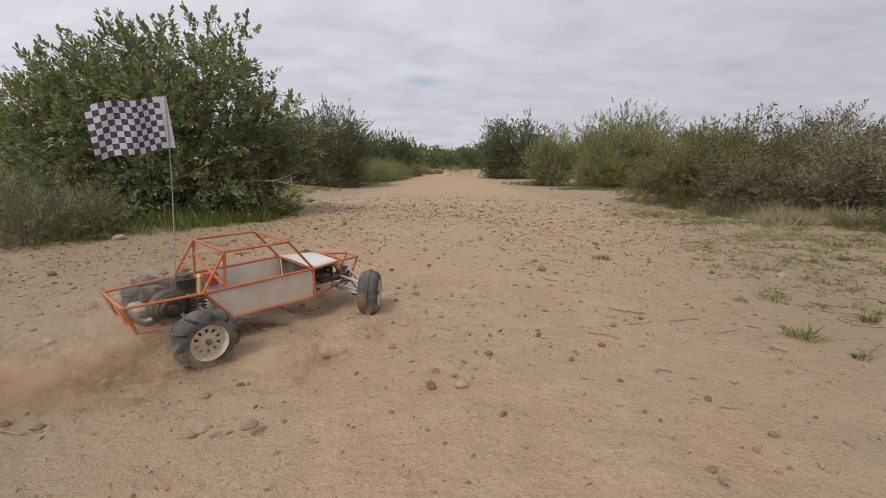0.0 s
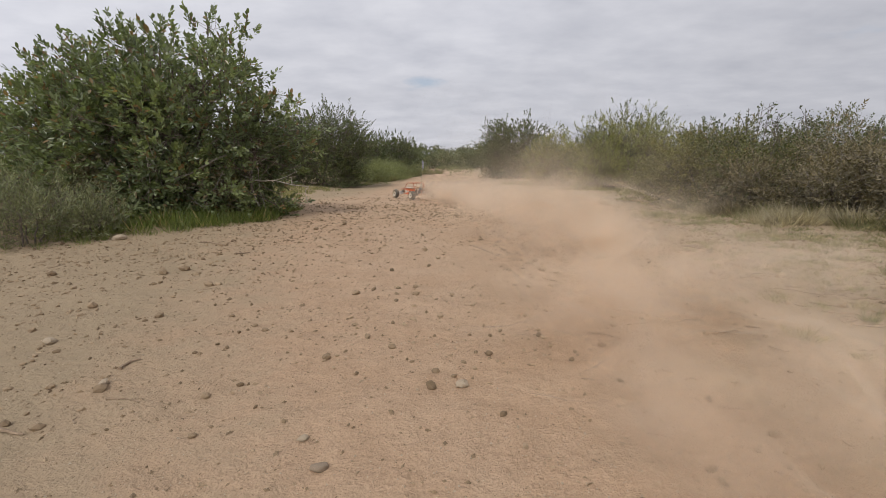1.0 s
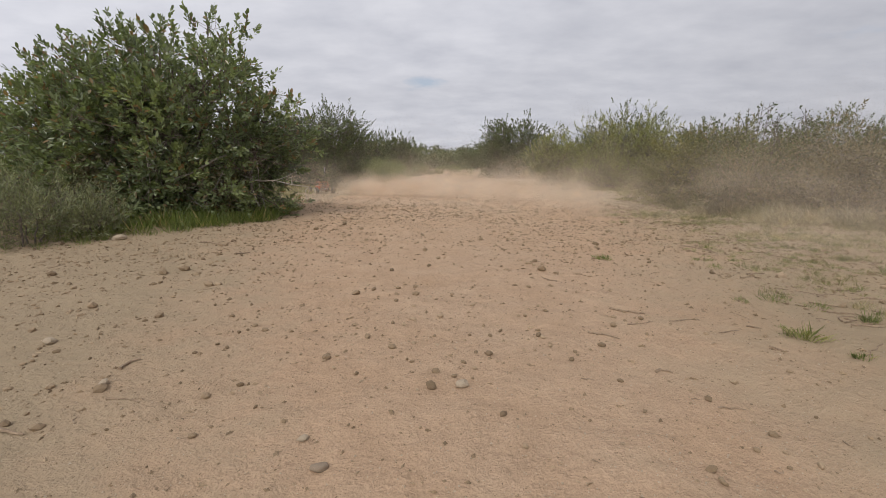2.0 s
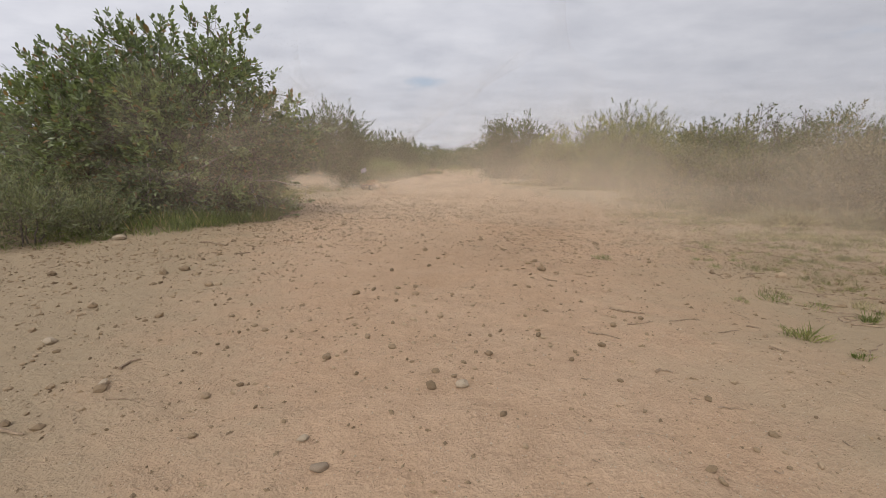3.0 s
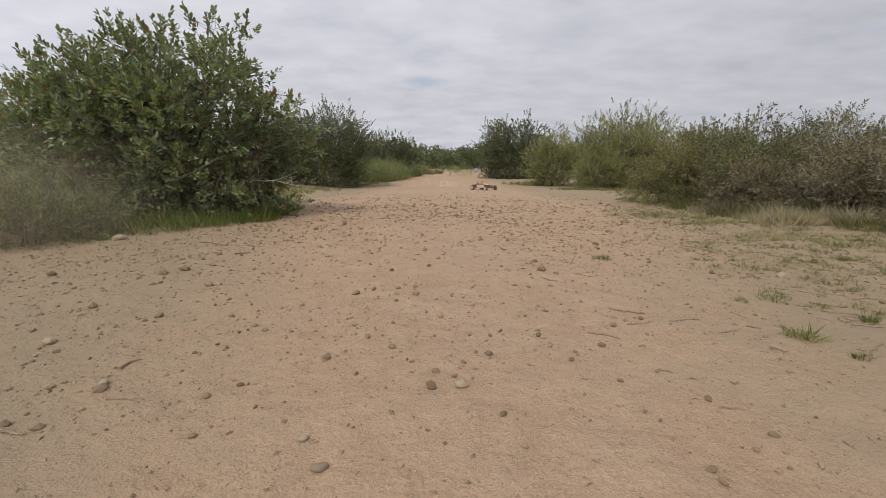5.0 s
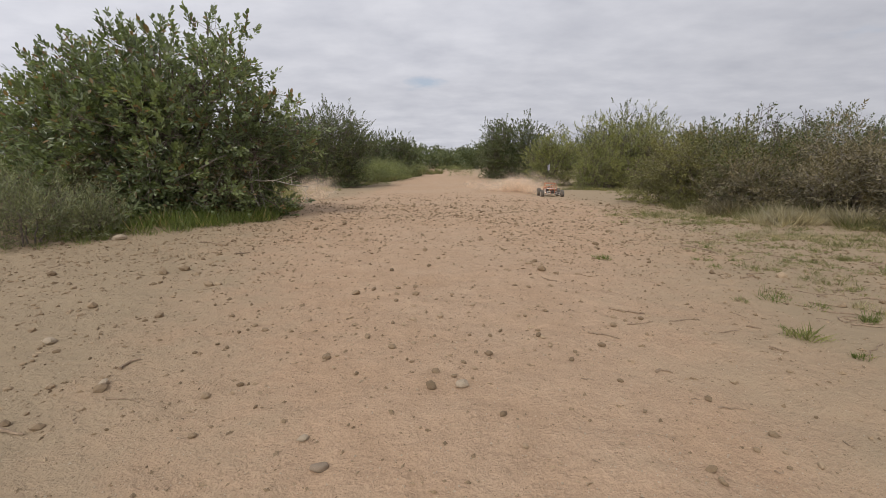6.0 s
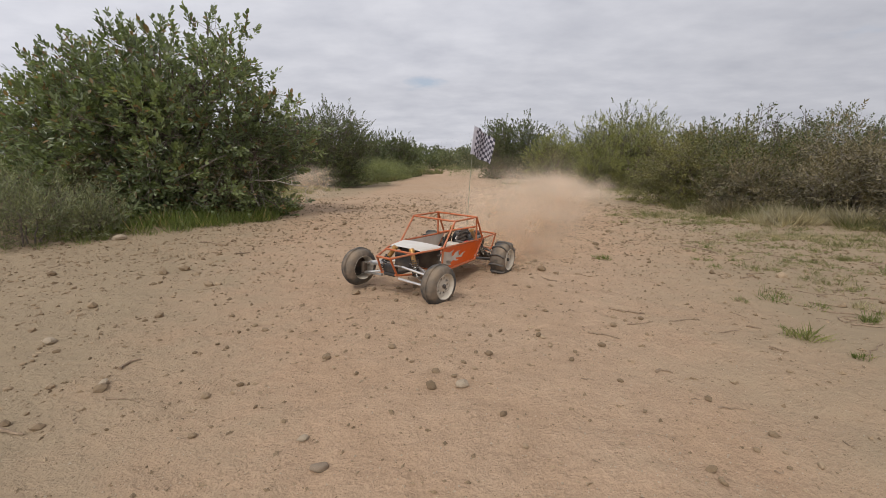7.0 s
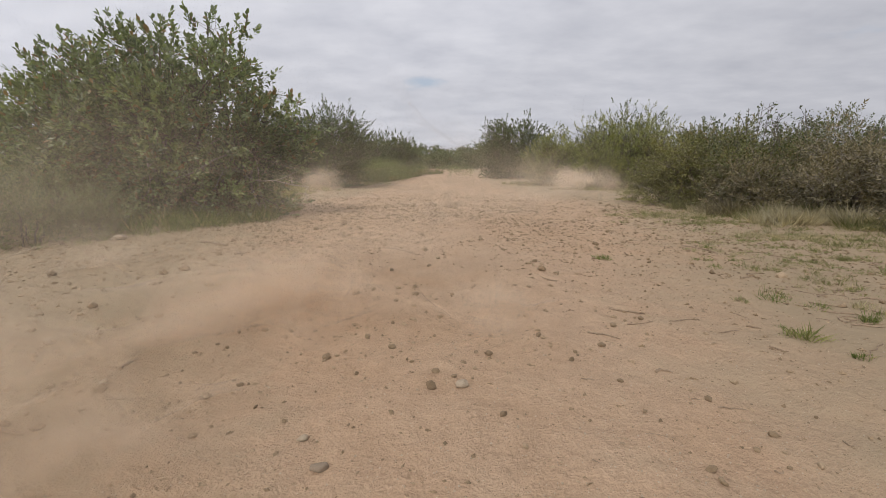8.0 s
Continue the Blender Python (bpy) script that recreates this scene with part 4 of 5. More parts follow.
for cx, cy, r, h, s, mat in RIGHT:
    build_bush("scrub_bush", "low tangled grey-green scrub bush on the verge", (cx, cy), r, r * 0.9, h, int(130 * r), 190, 0.034, 0.22, mat, s, low=0.03, oval=False, rise=0.35, clump_r=0.125, trunks=7, trunk_r=0.010, ragged=0.34, shoots=int(5 * r), group="scrub along the verge", sprig=10, reach=0.13, splay=0.9, wood=PALE_TWIG if mat is BROWN_SCRUB else None)
for k, (cx, cy, h) in enumerate([(3.95, 5.80, 1.24), (4.12, 5.65, 1.14), (4.5, 5.6, 1.16), (5.3, 5.6, 1.10), (5.9, 5.5, 1.12)]):
    rng = np.random.default_rng(200 + k)
    bm = bmesh.new()
    tips, ds = [], []
    for q in range(7):
        a = np.array([rng.normal() * 0.06, rng.normal() * 0.06, 0.0])
        b = a + np.array([rng.normal() * 0.10, rng.normal() * 0.08, h * rng.uniform(0.8, 1.05)])
        tube(bm, limb_path(rng, a, b, 0.03, 5), 0.0042, 4, 0.0022)
        for u in (0.70, 0.78, 0.86, 0.93):
            c = a + (b - a) * u
            e = c + np.array([rng.normal() * 0.07, rng.normal() * 0.05, rng.uniform(0.04, 0.12)])
            tube(bm, [tuple(c), tuple(e)], 0.0026, 4, 0.0015)
            for _ in range(4):
                tips.append(e + rng.normal(size=3) * 0.008)
                ds.append(rng.normal(size=3) + np.array([0, 0, 0.8]))
        for u in np.linspace(0.62, 1.0, 9):
            tips.append(a + (b - a) * u + rng.normal(size=3) * 0.010)
            ds.append(rng.normal(size=3) + np.array([0, 0, 0.8]))
    stem = new("seed_stalk")
    stem.location = (cx, cy, gz(cx, cy))
    tagged(stem, "thin brown seed stalks standing out of scrub", "weed", "seed stalks on the verge")
    tagged(part("stalk", bm, BARK, stem), kind="stuff")
    tagged(put("seed_spray", leaves_mesh("seed_spray", np.array(tips), np.array(ds), 0.028, 0.35, DARK_LEAF, rng), stem), kind="stuff")
# pale dry grass in front of the scrub
rng = np.random.default_rng(59)
for k in range(34):
    u = rng.uniform()
    cx, cy = 3.25 + 0.75 * u + 0.18 * rng.normal(), 5.75 - 2.6 * u + 0.15 * rng.normal()
    build_blades("dry_grass_clump", "clump of pale dry grass before the scrub", (cx, cy), (rng.uniform(0.16, 0.34), 0.2), 620, rng.uniform(0.10, 0.24), (DRY_GRASS, BROWN_SCRUB, THIN_GRASS, DRY_GRASS)[k % 4], 60 + k, lean=1.0, width=0.016, group="dry grass on the verge", kind="stuff")
for k in range(44):
    u = rng.uniform()
    cx, cy = 2.45 + 0.7 * u + 0.35 * rng.normal(), 5.4 - 2.9 * u + 0.35 * rng.normal()
    build_blades("verge_grass", "thin green grass before the scrub", (cx, cy), (rng.uniform(0.25, 0.65), rng.uniform(0.12, 0.3)), 380, rng.uniform(0.025, 0.07), THIN_GRASS if k % 4 else DRY_GRASS, 180 + k, lean=0.75, width=0.03, group="grass on the verge", kind="stuff")
for k, (cx, cy, sx, sy) in enumerate([(-3.4, 22.5, 1.0, 1.3), (-2.9, 25.5, 1.0, 1.6), (-2.6, 29.5, 1.2, 2.0), (-4.6, 26.5, 1.4, 2.0), (-1.7, 35.0, 1.6, 2.5)]):
    build_blades("meadow_grass", "bright pale green growth along the far bend", (cx, cy), (sx, sy), 2600, 0.36, MEADOW if k % 2 else SHRUB_LEAF, 240 + k, lean=0.5, width=0.07, group="growth along the bend", kind="stuff")

# bleached dead branches hanging out of the big bush
rng = np.random.default_rng(91)
for k in range(14):
    x0, y0, z0 = -2.2 - 1.2 * rng.uniform() * (k % 2) + 0.12 * rng.normal(), 4.35 + 0.2 * rng.uniform() + 0.3 * (k % 2 == 0), rng.uniform(0.45, 1.0)
    stem = np.array([x0 + 0.35 * rng.normal(), y0 - rng.uniform(0.05, 0.25), rng.uniform(0.05, 0.35)])
    bm = bmesh.new()
    main = limb_path(rng, (x0, y0 + 0.15, z0), stem, 0.08, 7)
    tube(bm, main, 0.010, 5, 0.004)
    for q in range(6):
        c = np.array(main[1 + q % 6])
        tube(bm, limb_path(rng, c, c + rng.normal(size=3) * np.array([0.14, 0.08, 0.12]), 0.03, 4), 0.0045, 4, 0.002)
    me = bpy.data.meshes.new("dead_branch")
    bm.to_mesh(me); bm.free()
    me.materials.append(PALE_TWIG)
    tagged(new("dead_branch", me), "bleached dead branch hanging out of the bush", "branch", "dead branches of the tall bush")
for k, (cx, cy, sx, sy, h) in enumerate([(-1.95, 4.55, 0.22, 0.25, 0.30), (-2.05, 5.0, 0.22, 0.3, 0.30), (-2.2, 4.15, 0.3, 0.2, 0.26), (-2.0, 5.6, 0.2, 0.3, 0.2)]):
    build_blades("verge_grass", "lush green grass at the foot of the bush", (cx, cy), (sx, sy), 700, h * 0.65, GRASS, 150 + k, lean=0.6, width=0.022, group="grass on the verge", kind="stuff")
# sage and grass at the foot of the big bush
for k, (cx, cy, r, h) in enumerate([(-2.98, 3.12, 0.24, 0.38), (-3.50, 3.30, 0.30, 0.46), (-3.5, 3.95, 0.30, 0.40), (-4.3, 3.9, 0.36, 0.5), (-2.80, 3.50, 0.18, 0.24)]):
    build_bush("sagebrush", "small grey-green sagebrush beside the track", (cx, cy), r, r, h, 34, 120, 0.030, 0.13, SAGE_LEAF, 80 + k, low=0.05, oval=False, rise=1.0, clump_r=0.10, trunks=4, trunk_r=0.007, group="sagebrush on the verge", sprig=14, reach=0.15, splay=0.7, ragged=0.35)
for k, (cx, cy, sx, sy, h, n) in enumerate([(-2.55, 3.75, 0.42, 0.30, 0.24, 900), (-2.45, 4.25, 0.40, 0.34, 0.30, 1100), (-2.30, 4.75, 0.36, 0.34, 0.30, 1000), (-2.25, 5.35, 0.32, 0.36, 0.26, 800),
                                            (-2.35, 6.1, 0.30, 0.45, 0.22, 700), (-3.0, 3.55, 0.5, 0.3, 0.20, 900), (-2.95, 4.3, 0.5, 0.4, 0.30, 900), (-3.3, 2.95, 0.55, 0.28, 0.10, 900), (-2.75, 3.25, 0.35, 0.2, 0.10, 600)]):
    build_blades("verge_grass", "lush green grass at the foot of the bush", (cx, cy), (sx, sy), n, h * 0.62, GRASS, 100 + k, lean=0.6, width=0.022, group="grass on the verge", kind="stuff")
for k, (cx, cy, sx, sy) in enumerate([(-3.1, 7.4, 0.5, 0.8), (-3.6, 9.4, 0.7, 1.0), (-4.2, 11.6, 0.9, 1.1), (-4.5, 14.0, 1.3, 1.2), (-4.1, 19.5, 1.4, 1.4), (3.6, 19.4, 1.0, 1.2), (5.0, 15.4, 1.3, 0.6), (6.6, 14.6, 1.6, 0.7), (5.6, 11.5, 1.2, 1.6), (8.5, 12.5, 2.0, 1.5)]):
    build_blades("verge_grass", "short green grass along the far verge", (cx, cy), (sx, sy), 1500, 0.16, THIN_GRASS, 130 + k, lean=0.5, width=0.035, group="grass on the verge", kind="stuff")

# thin grass and weeds over the sand on the right
rng = np.random.default_rng(5)
TUFTS = [(1.22, 1.40, 0.055, 0.055), (0.96, 2.64, 0.035, 0.055), (1.43, 1.84, 0.05, 0.04), (1.28, 1.83, 0.03, 0.035), (1.58, 1.57, 0.03, 0.05), (1.27, 1.25, 0.03, 0.035), (1.19, 1.50, 0.03, 0.02)]
while len(TUFTS) < 280:
    x, y = rng.uniform(1.7, 4.4), rng.uniform(1.5, 6.0)
    edge = 1.55 + 0.16 * (y - 2.0) + 0.25 * math.sin(y * 2.1)
    if x > edge and x < y * 1.05 + 0.3 and rng.uniform() < 0.35 + 0.5 * (x - edge):
        TUFTS.append((x, y, rng.uniform(0.04, 0.15), rng.uniform(0.018, 0.05)))
while len(TUFTS) < 380:
    # sparse weeds creeping out onto the sand
    x, y = rng.uniform(1.35, 2.9), rng.uniform(1.35, 3.6)
    if 1.25 + 0.12 * y < x < y * 1.05 + 0.25:
        TUFTS.append((x, y, rng.uniform(0.025, 0.075), rng.uniform(0.02, 0.04)))
for k, (x, y, r, h) in enumerate(TUFTS):
    build_blades("grass_tuft", "small tuft of thin grass on the sand", (x, y), (r * 1.3, r), 60 + int((2600 if k < 7 else 800) * r), h, WILLOW_LEAF if k == 0 else (GRASS if k < 7 or k > 280 and k % 3 else THIN_GRASS) if k % 4 or k < 7 else DRY_GRASS, 300 + k, lean=0.8, width=0.026, group="tufts on the sand", kind="stuff")


# ---- far growth, past counting ----
def far_growth(name, label, places, mat, per, leaf, seed):
    rng = np.random.default_rng(seed)
    PP, DD, SS = [], [], []
    for x, y, r, h in places:
        n = per
        a, e = rng.uniform(0, 2 * math.pi, n), np.arcsin(rng.uniform(0, 1, n))
        q = (1 + 0.22 * lattice(a * 1.6 + x, e * 3 + y, 5)) * rng.uniform(0.7, 1.0, n)
        PP.append(np.stack([x + r * q * np.cos(a) * np.cos(e) ** 0.5, y + r * 0.8 * q * np.sin(a) * np.cos(e) ** 0.5, gz(x, y) + h * q * np.sin(e) ** 0.8], 1))
        DD.append(unit(PP[-1] - np.array([x, y, gz(x, y)])) + rng.normal(size=(n, 3)) * 0.8 + np.array([0, 0, 0.5]))
        SS.append(np.full(n, leaf * r / 1.5))
    ob = new(name, leaves_mesh(name, np.concatenate(PP), np.concatenate(DD), np.concatenate(SS), 0.33, mat, rng))
    return tagged(ob, label, "bushes", kind="stuff")


rng = np.random.default_rng(8)
low = [(rng.uniform(-6.2, 1.2), rng.uniform(25, 40), rng.uniform(0.7, 1.3), rng.uniform(0.5, 1.05)) for _ in range(46)]
low = [p for p in low if not (-2.9 < p[0] < 1.1 and p[1] < 38) or p[0] < -1.9]
low += [(rng.uniform(-5.4, -2.5), rng.uniform(17.8, 27), rng.uniform(0.6, 1.05), rng.uniform(0.7, 1.3)) for _ in range(30)]
far_growth("meadow_shrubs", "low pale green shrubs along the far bend", low, MEADOW, 1100, 0.085, 70)
mid = [(x, rng.uniform(38, 60), rng.uniform(2, 3.4), rng.uniform(1.5, 2.6)) for x in np.linspace(-45, 60, 46)]
far_growth("distant_bushes", "distant line of dark evergreen bushes", mid, DARK_LEAF, 2600, 0.105, 71)
mid = [(x, rng.uniform(75, 130), rng.uniform(4, 7), rng.uniform(3.2, 4.6)) for x in np.linspace(-150, 170, 60)]
far_growth("distant_woods", "hazy distant woods along the horizon", mid, DARK_LEAF, 1500, 0.15, 72)
side = [(x, 9 + abs(x) * 0.55 + rng.uniform(-2, 5), rng.uniform(1.2, 2.2), rng.uniform(1.2, 2.0)) for x in list(np.linspace(-30, -10.5, 18)) + list(np.linspace(10.5, 34, 22))]
far_growth("side_scrub", "dark scrub filling the land beside the track", side, DARK_LEAF, 2600, 0.085, 73)
back = [(30 * math.sin(a), 30 * math.cos(a) - 4, rng.uniform(2, 3.4), rng.uniform(1.6, 2.8)) for a in np.linspace(1.7, 4.58, 30)]
far_growth("scrub_behind", "scrub closing the land behind", back, DARK_LEAF, 220, 0.26, 74)


# ---- stones, twigs, gravel ----
def stone_mesh(seed, mat, sub=2):
    rng = np.random.default_rng(seed)
    bm = bmesh.new()
    bmesh.ops.create_icosphere(bm, subdivisions=sub, radius=1.0)
    k = rng.normal(size=(7, 3))
    k = k / np.linalg.norm(k, axis=1)[:, None]
    cut = rng.uniform(0.62, 0.95, 7)
    for v in bm.verts:
        p = np.array(v.co)
        for d, c in zip(k, cut):
            over = p @ d - c
            if over > 0:
                p = p - d * over * 0.85
        v.co = p * (1 + 0.06 * rng.normal() * (sub < 3))
    bmesh.ops.scale(bm, verts=bm.verts, vec=(1.15, 0.9, 0.68))
    me = bpy.data.meshes.new("stone")
    bm.to_mesh(me); bm.free()
    me.materials.append(mat)
    return me


STONES = [stone_mesh(400 + k, STONE, 1) for k in range(10)]
ROUND = stone_mesh(420, GREY_STONE, 3)
ROUND.shade_smooth()
PALE = stone_mesh(421, PALE_STONE, 2)


def lay_stone(me, x, y, r, turn, label, name="stone", tilt=0.0):
    ob = new(name, me)
    ob.matrix_world = pose(x, y, gz(x, y) + r * 0.30, tilt, tilt * 0.5, turn) @ Matrix.Diagonal((r, r, r, 1))
    return tagged(ob, label, "stone", "loose stones on the track")


# the ones that stand out: place, radius
STONES_LEFT_A = [(-2.03, 2.23, 0.022), (-2.08, 2.47, 0.008), (-1.46, 2.25, 0.027), (-1.40, 2.34, 0.025), (-1.29, 2.28, 0.010), (-1.12, 2.05, 0.022), (-1.08, 2.06, 0.016), (-1.43, 2.58, 0.013), (-1.29, 2.43, 0.011), (-1.73, 2.00, 0.012), (-1.79, 2.05, 0.008), (-1.39, 2.06, 0.011), (-1.37, 2.08, 0.011), (-1.44, 1.74, 0.023), (-1.60, 1.76, 0.007), (-1.39, 1.70, 0.007), (-1.47, 1.66, 0.008), (-1.40, 1.63, 0.010), (-1.57, 1.65, 0.011), (-1.72, 1.78, 0.009), (-1.09, 1.62, 0.016), (-1.18, 1.77, 0.007), (-1.11, 1.57, 0.008), (-1.07, 1.56, 0.006)]
STONES_LEFT_B = [(-0.81, 1.62, 0.010), (-0.68, 1.52, 0.011), (-0.71, 1.61, 0.006), (-0.62, 1.46, 0.010), (-0.70, 1.44, 0.008), (-0.68, 1.46, 0.006), (-1.44, 1.47, 0.012), (-1.17, 1.50, 0.008), (-1.17, 1.43, 0.007), (-0.93, 1.37, 0.006), (-0.68, 1.31, 0.008), (-0.76, 1.27, 0.007), (-0.72, 1.33, 0.007), (-1.24, 1.26, 0.009), (-1.21, 1.30, 0.010), (-1.29, 1.33, 0.007), (-1.21, 1.22, 0.007), (-1.22, 1.20, 0.008), (-1.05, 1.23, 0.006), (-0.48, 1.28, 0.005), (-1.03, 2.35, 0.012), (-1.05, 3.18, 0.014), (-1.12, 3.87, 0.022), (-0.96, 4.28, 0.025), (-1.40, 3.44, 0.013), (-0.72, 3.87, 0.022)]
STONES_MID_A = [(0.53, 2.31, 0.026), (-0.39, 1.91, 0.018), (-0.32, 1.97, 0.012), (-0.13, 2.01, 0.013), (-0.12, 1.90, 0.015), (-0.20, 1.81, 0.011), (0.04, 1.91, 0.010), (0.12, 1.71, 0.009), (-0.25, 1.39, 0.012), (-0.16, 1.31, 0.012), (0.14, 1.26, 0.013), (-0.35, 1.24, 0.015), (-0.32, 1.25, 0.006), (0.32, 1.40, 0.011), (0.33, 1.38, 0.009), (0.34, 1.32, 0.008), (0.31, 1.60, 0.009), (0.33, 1.46, 0.008), (0.20, 1.47, 0.009), (0.16, 1.42, 0.007), (-0.01, 1.59, 0.011), (-0.03, 1.41, 0.007), (0.06, 1.20, 0.008), (-0.09, 1.21, 0.007), (-0.18, 1.51, 0.008), (-0.11, 1.55, 0.012), (-0.12, 2.92, 0.019)]
STONES_MID_B = [(0.40, 2.00, 0.011), (0.59, 2.25, 0.013), (0.38, 1.22, 0.009), (0.41, 1.29, 0.007), (0.35, 2.33, 0.009), (-0.28, 2.37, 0.016), (0.09, 1.41, 0.006), (0.44, 1.56, 0.007), (-0.03, 1.05, 0.015), (-0.02, 1.14, 0.011), (-0.24, 1.14, 0.007), (-0.31, 1.17, 0.007), (0.03, 1.11, 0.008), (0.08, 1.11, 0.005), (0.09, 1.17, 0.008), (0.14, 0.93, 0.009), (0.17, 0.82, 0.007), (0.29, 3.35, 0.017), (-0.08, 2.46, 0.013), (-0.03, 2.67, 0.014), (0.49, 2.48, 0.016), (0.51, 2.43, 0.013), (-0.21, 2.00, 0.012), (1.20, 2.52, 0.012), (1.48, 3.12, 0.012)]
STONES_RIGHT_A = [(1.09, 3.11, 0.020), (1.43, 2.29, 0.014), (1.45, 2.52, 0.013), (1.75, 2.22, 0.029), (1.61, 2.20, 0.014), (0.65, 1.61, 0.010), (0.62, 1.53, 0.014), (0.74, 1.58, 0.011), (0.51, 1.34, 0.012), (1.08, 1.40, 0.009), (2.22, 2.23, 0.012), (2.07, 2.01, 0.013), (1.84, 1.78, 0.012), (1.63, 1.73, 0.014), (0.79, 1.11, 0.010), (0.66, 1.01, 0.009), (0.72, 0.87, 0.010), (0.52, 0.73, 0.007), (0.52, 0.72, 0.007), (0.52, 0.76, 0.011), (0.74, 0.77, 0.008), (0.96, 1.14, 0.007), (0.88, 0.95, 0.005), (0.70, 0.81, 0.005), (0.48, 1.11, 0.009), (0.48, 0.96, 0.005), (0.65, 0.82, 0.007), (0.68, 0.77, 0.005)]
STONES_NEAR = [(-1.13, 1.06, 0.009), (-1.02, 1.06, 0.012), (-0.86, 0.96, 0.008), (-0.98, 0.95, 0.006), (-0.98, 0.90, 0.011), (-0.90, 0.89, 0.013), (-0.60, 1.03, 0.013), (-0.54, 1.09, 0.009), (-0.45, 0.97, 0.006), (-0.36, 0.91, 0.006), (-0.54, 0.86, 0.009), (-1.03, 1.03, 0.006), (-0.84, 0.78, 0.003), (-0.68, 0.68, 0.004), (-0.67, 0.99, 0.005), (-0.52, 0.90, 0.005), (-0.88, 1.05, 0.016), (-0.18, 0.78, 0.003), (-0.12, 0.78, 0.003), (-0.05, 0.88, 0.004), (0.47, 0.72, 0.003), (0.41, 0.77, 0.003), (-0.58, 0.77, 0.003), (-0.44, 0.77, 0.003), (-0.21, 0.89, 0.004), (-0.12, 0.93, 0.005)]
for k, (x, y, r) in enumerate(STONES_LEFT_A + STONES_LEFT_B + STONES_MID_A + STONES_MID_B + STONES_RIGHT_A + STONES_NEAR):
    lay_stone(STONES[k % 10], x, y, r * 1.15, k * 67, "brown stone lying on the sand", tilt=(k * 37) % 35)
for k, (x, y, r) in enumerate([(0.05, 1.06, 0.018), (-1.29, 1.37, 0.021), (-2.49, 3.36, 0.045), (-0.89, 1.07, 0.015)]):
    lay_stone(PALE, x, y, r, 30 + k * 77, "pale rounded stone lying on the sand", tilt=k * 9)

rng = np.random.default_rng(21)
count = 0
while count < 230:
    y = 2.3 + 5.2 * rng.uniform()
    x = rng.uniform(-1, 1) * (0.35 + y * 1.0)
    x = max(min(x, 3.3), -2.4)
    if lattice(np.array(x * 1.3 + 4), np.array(y * 0.9), 12) < rng.uniform(-0.5, 0.5) - 0.15:
        continue
    r = float(np.clip(rng.lognormal(-5.0, 0.42), 0.004, 0.022)) * (0.55 + 0.18 * y)
    lay_stone(STONES[count % 10], x, y, r, rng.uniform(0, 360), "small brown stone lying on the sand", tilt=rng.uniform(0, 40))
    count += 1


def gravel():
    """Grit and pebbles past counting, thicker in streaks."""
    rng = np.random.default_rng(33)
    n = 150000
    y = 0.6 + 13 * rng.uniform(size=n) ** 1.9
    x = rng.uniform(-1.1, 1.1, n) * (0.3 + y)
    x = np.where(np.abs(x) > 5.5, rng.uniform(-3, 3, n), x)
    keep = (lattice(x * 1.2 + 4, y * 0.8, 12) + 0.5 * lattice(x * 4, y * 3, 13) > rng.uniform(-1.2, 0.8, n)) | (rng.uniform(size=n) < 0.1)
    keep &= rng.uniform(size=n) < np.clip(0.16 + 0.34 * (y - 0.8), 0.16, 1.0) * np.exp(-np.maximum(y - 4.5, 0) / 2.5)
    x, y = x[keep], y[keep]
    n = len(x)
    r = np.clip(rng.lognormal(-6.15, 0.66, n), 0.0010, 0.0095) * (0.36 + 0.40 * np.minimum(y, 6))
    base = np.array([[1, 0, 0], [-1, 0, 0], [0, 1, 0], [0, -1, 0], [0, 0, 0.75], [0, 0, -0.75]], float)
    a = rng.uniform(0, 6.283, n)
    V = base[None] * np.array([1.35, 0.8, 0.9]) * rng.uniform(0.6, 1.3, (n, 6, 3)) + rng.normal(size=(n, 6, 3)) * 0.15
    c, s = np.cos(a)[:, None], np.sin(a)[:, None]
    V = np.stack([V[..., 0] * c - V[..., 1] * s, V[..., 0] * s + V[..., 1] * c, V[..., 2]], -1) * r[:, None, None]
    V += np.stack([x, y, ground_z(x, y) + r * 0.2], 1)[:, None]
    f = np.array([[0, 2, 4], [2, 1, 4], [1, 3, 4], [3, 0, 4], [2, 0, 5], [1, 2, 5], [3, 1, 5], [0, 3, 5]])
    F = (np.arange(n)[:, None, None] * 6 + f[None]).reshape(-1, 3)
    ob = new("gravel", mesh_from("gravel", V.reshape(-1, 3).tolist(), F.tolist(), STONE))
    tagged(ob, "scattered brown grit and gravel on the sand", "gravel", kind="stuff")


gravel()


def pale_grains():
    """Light quartz grains in the near sand, past counting."""
    rng = np.random.default_rng(34)
    n = 16000
    y = 0.6 + 3.2 * rng.uniform(size=n) ** 1.6
    x = rng.uniform(-1.1, 1.1, n) * (0.3 + y)
    r = np.clip(rng.lognormal(-6.7, 0.45, n), 0.0007, 0.004)
    base = np.array([[1, 0, -0.3], [-0.5, 0.87, -0.3], [-0.5, -0.87, -0.3], [0, 0, 0.9]], float)
    V = base[None] * rng.uniform(0.6, 1.3, (n, 4, 3)) * r[:, None, None] + np.stack([x, y, ground_z(x, y) + r * 0.3], 1)[:, None]
    F = (np.arange(n)[:, None, None] * 4 + np.array([[0, 1, 3], [1, 2, 3], [2, 0, 3], [0, 2, 1]])[None]).reshape(-1, 3)
    ob = new("quartz_grains", mesh_from("quartz_grains", V.reshape(-1, 3).tolist(), F.tolist(), PALE_STONE))
    tagged(ob, "pale quartz grains scattered in the sand", "gravel", kind="stuff")


pale_grains()


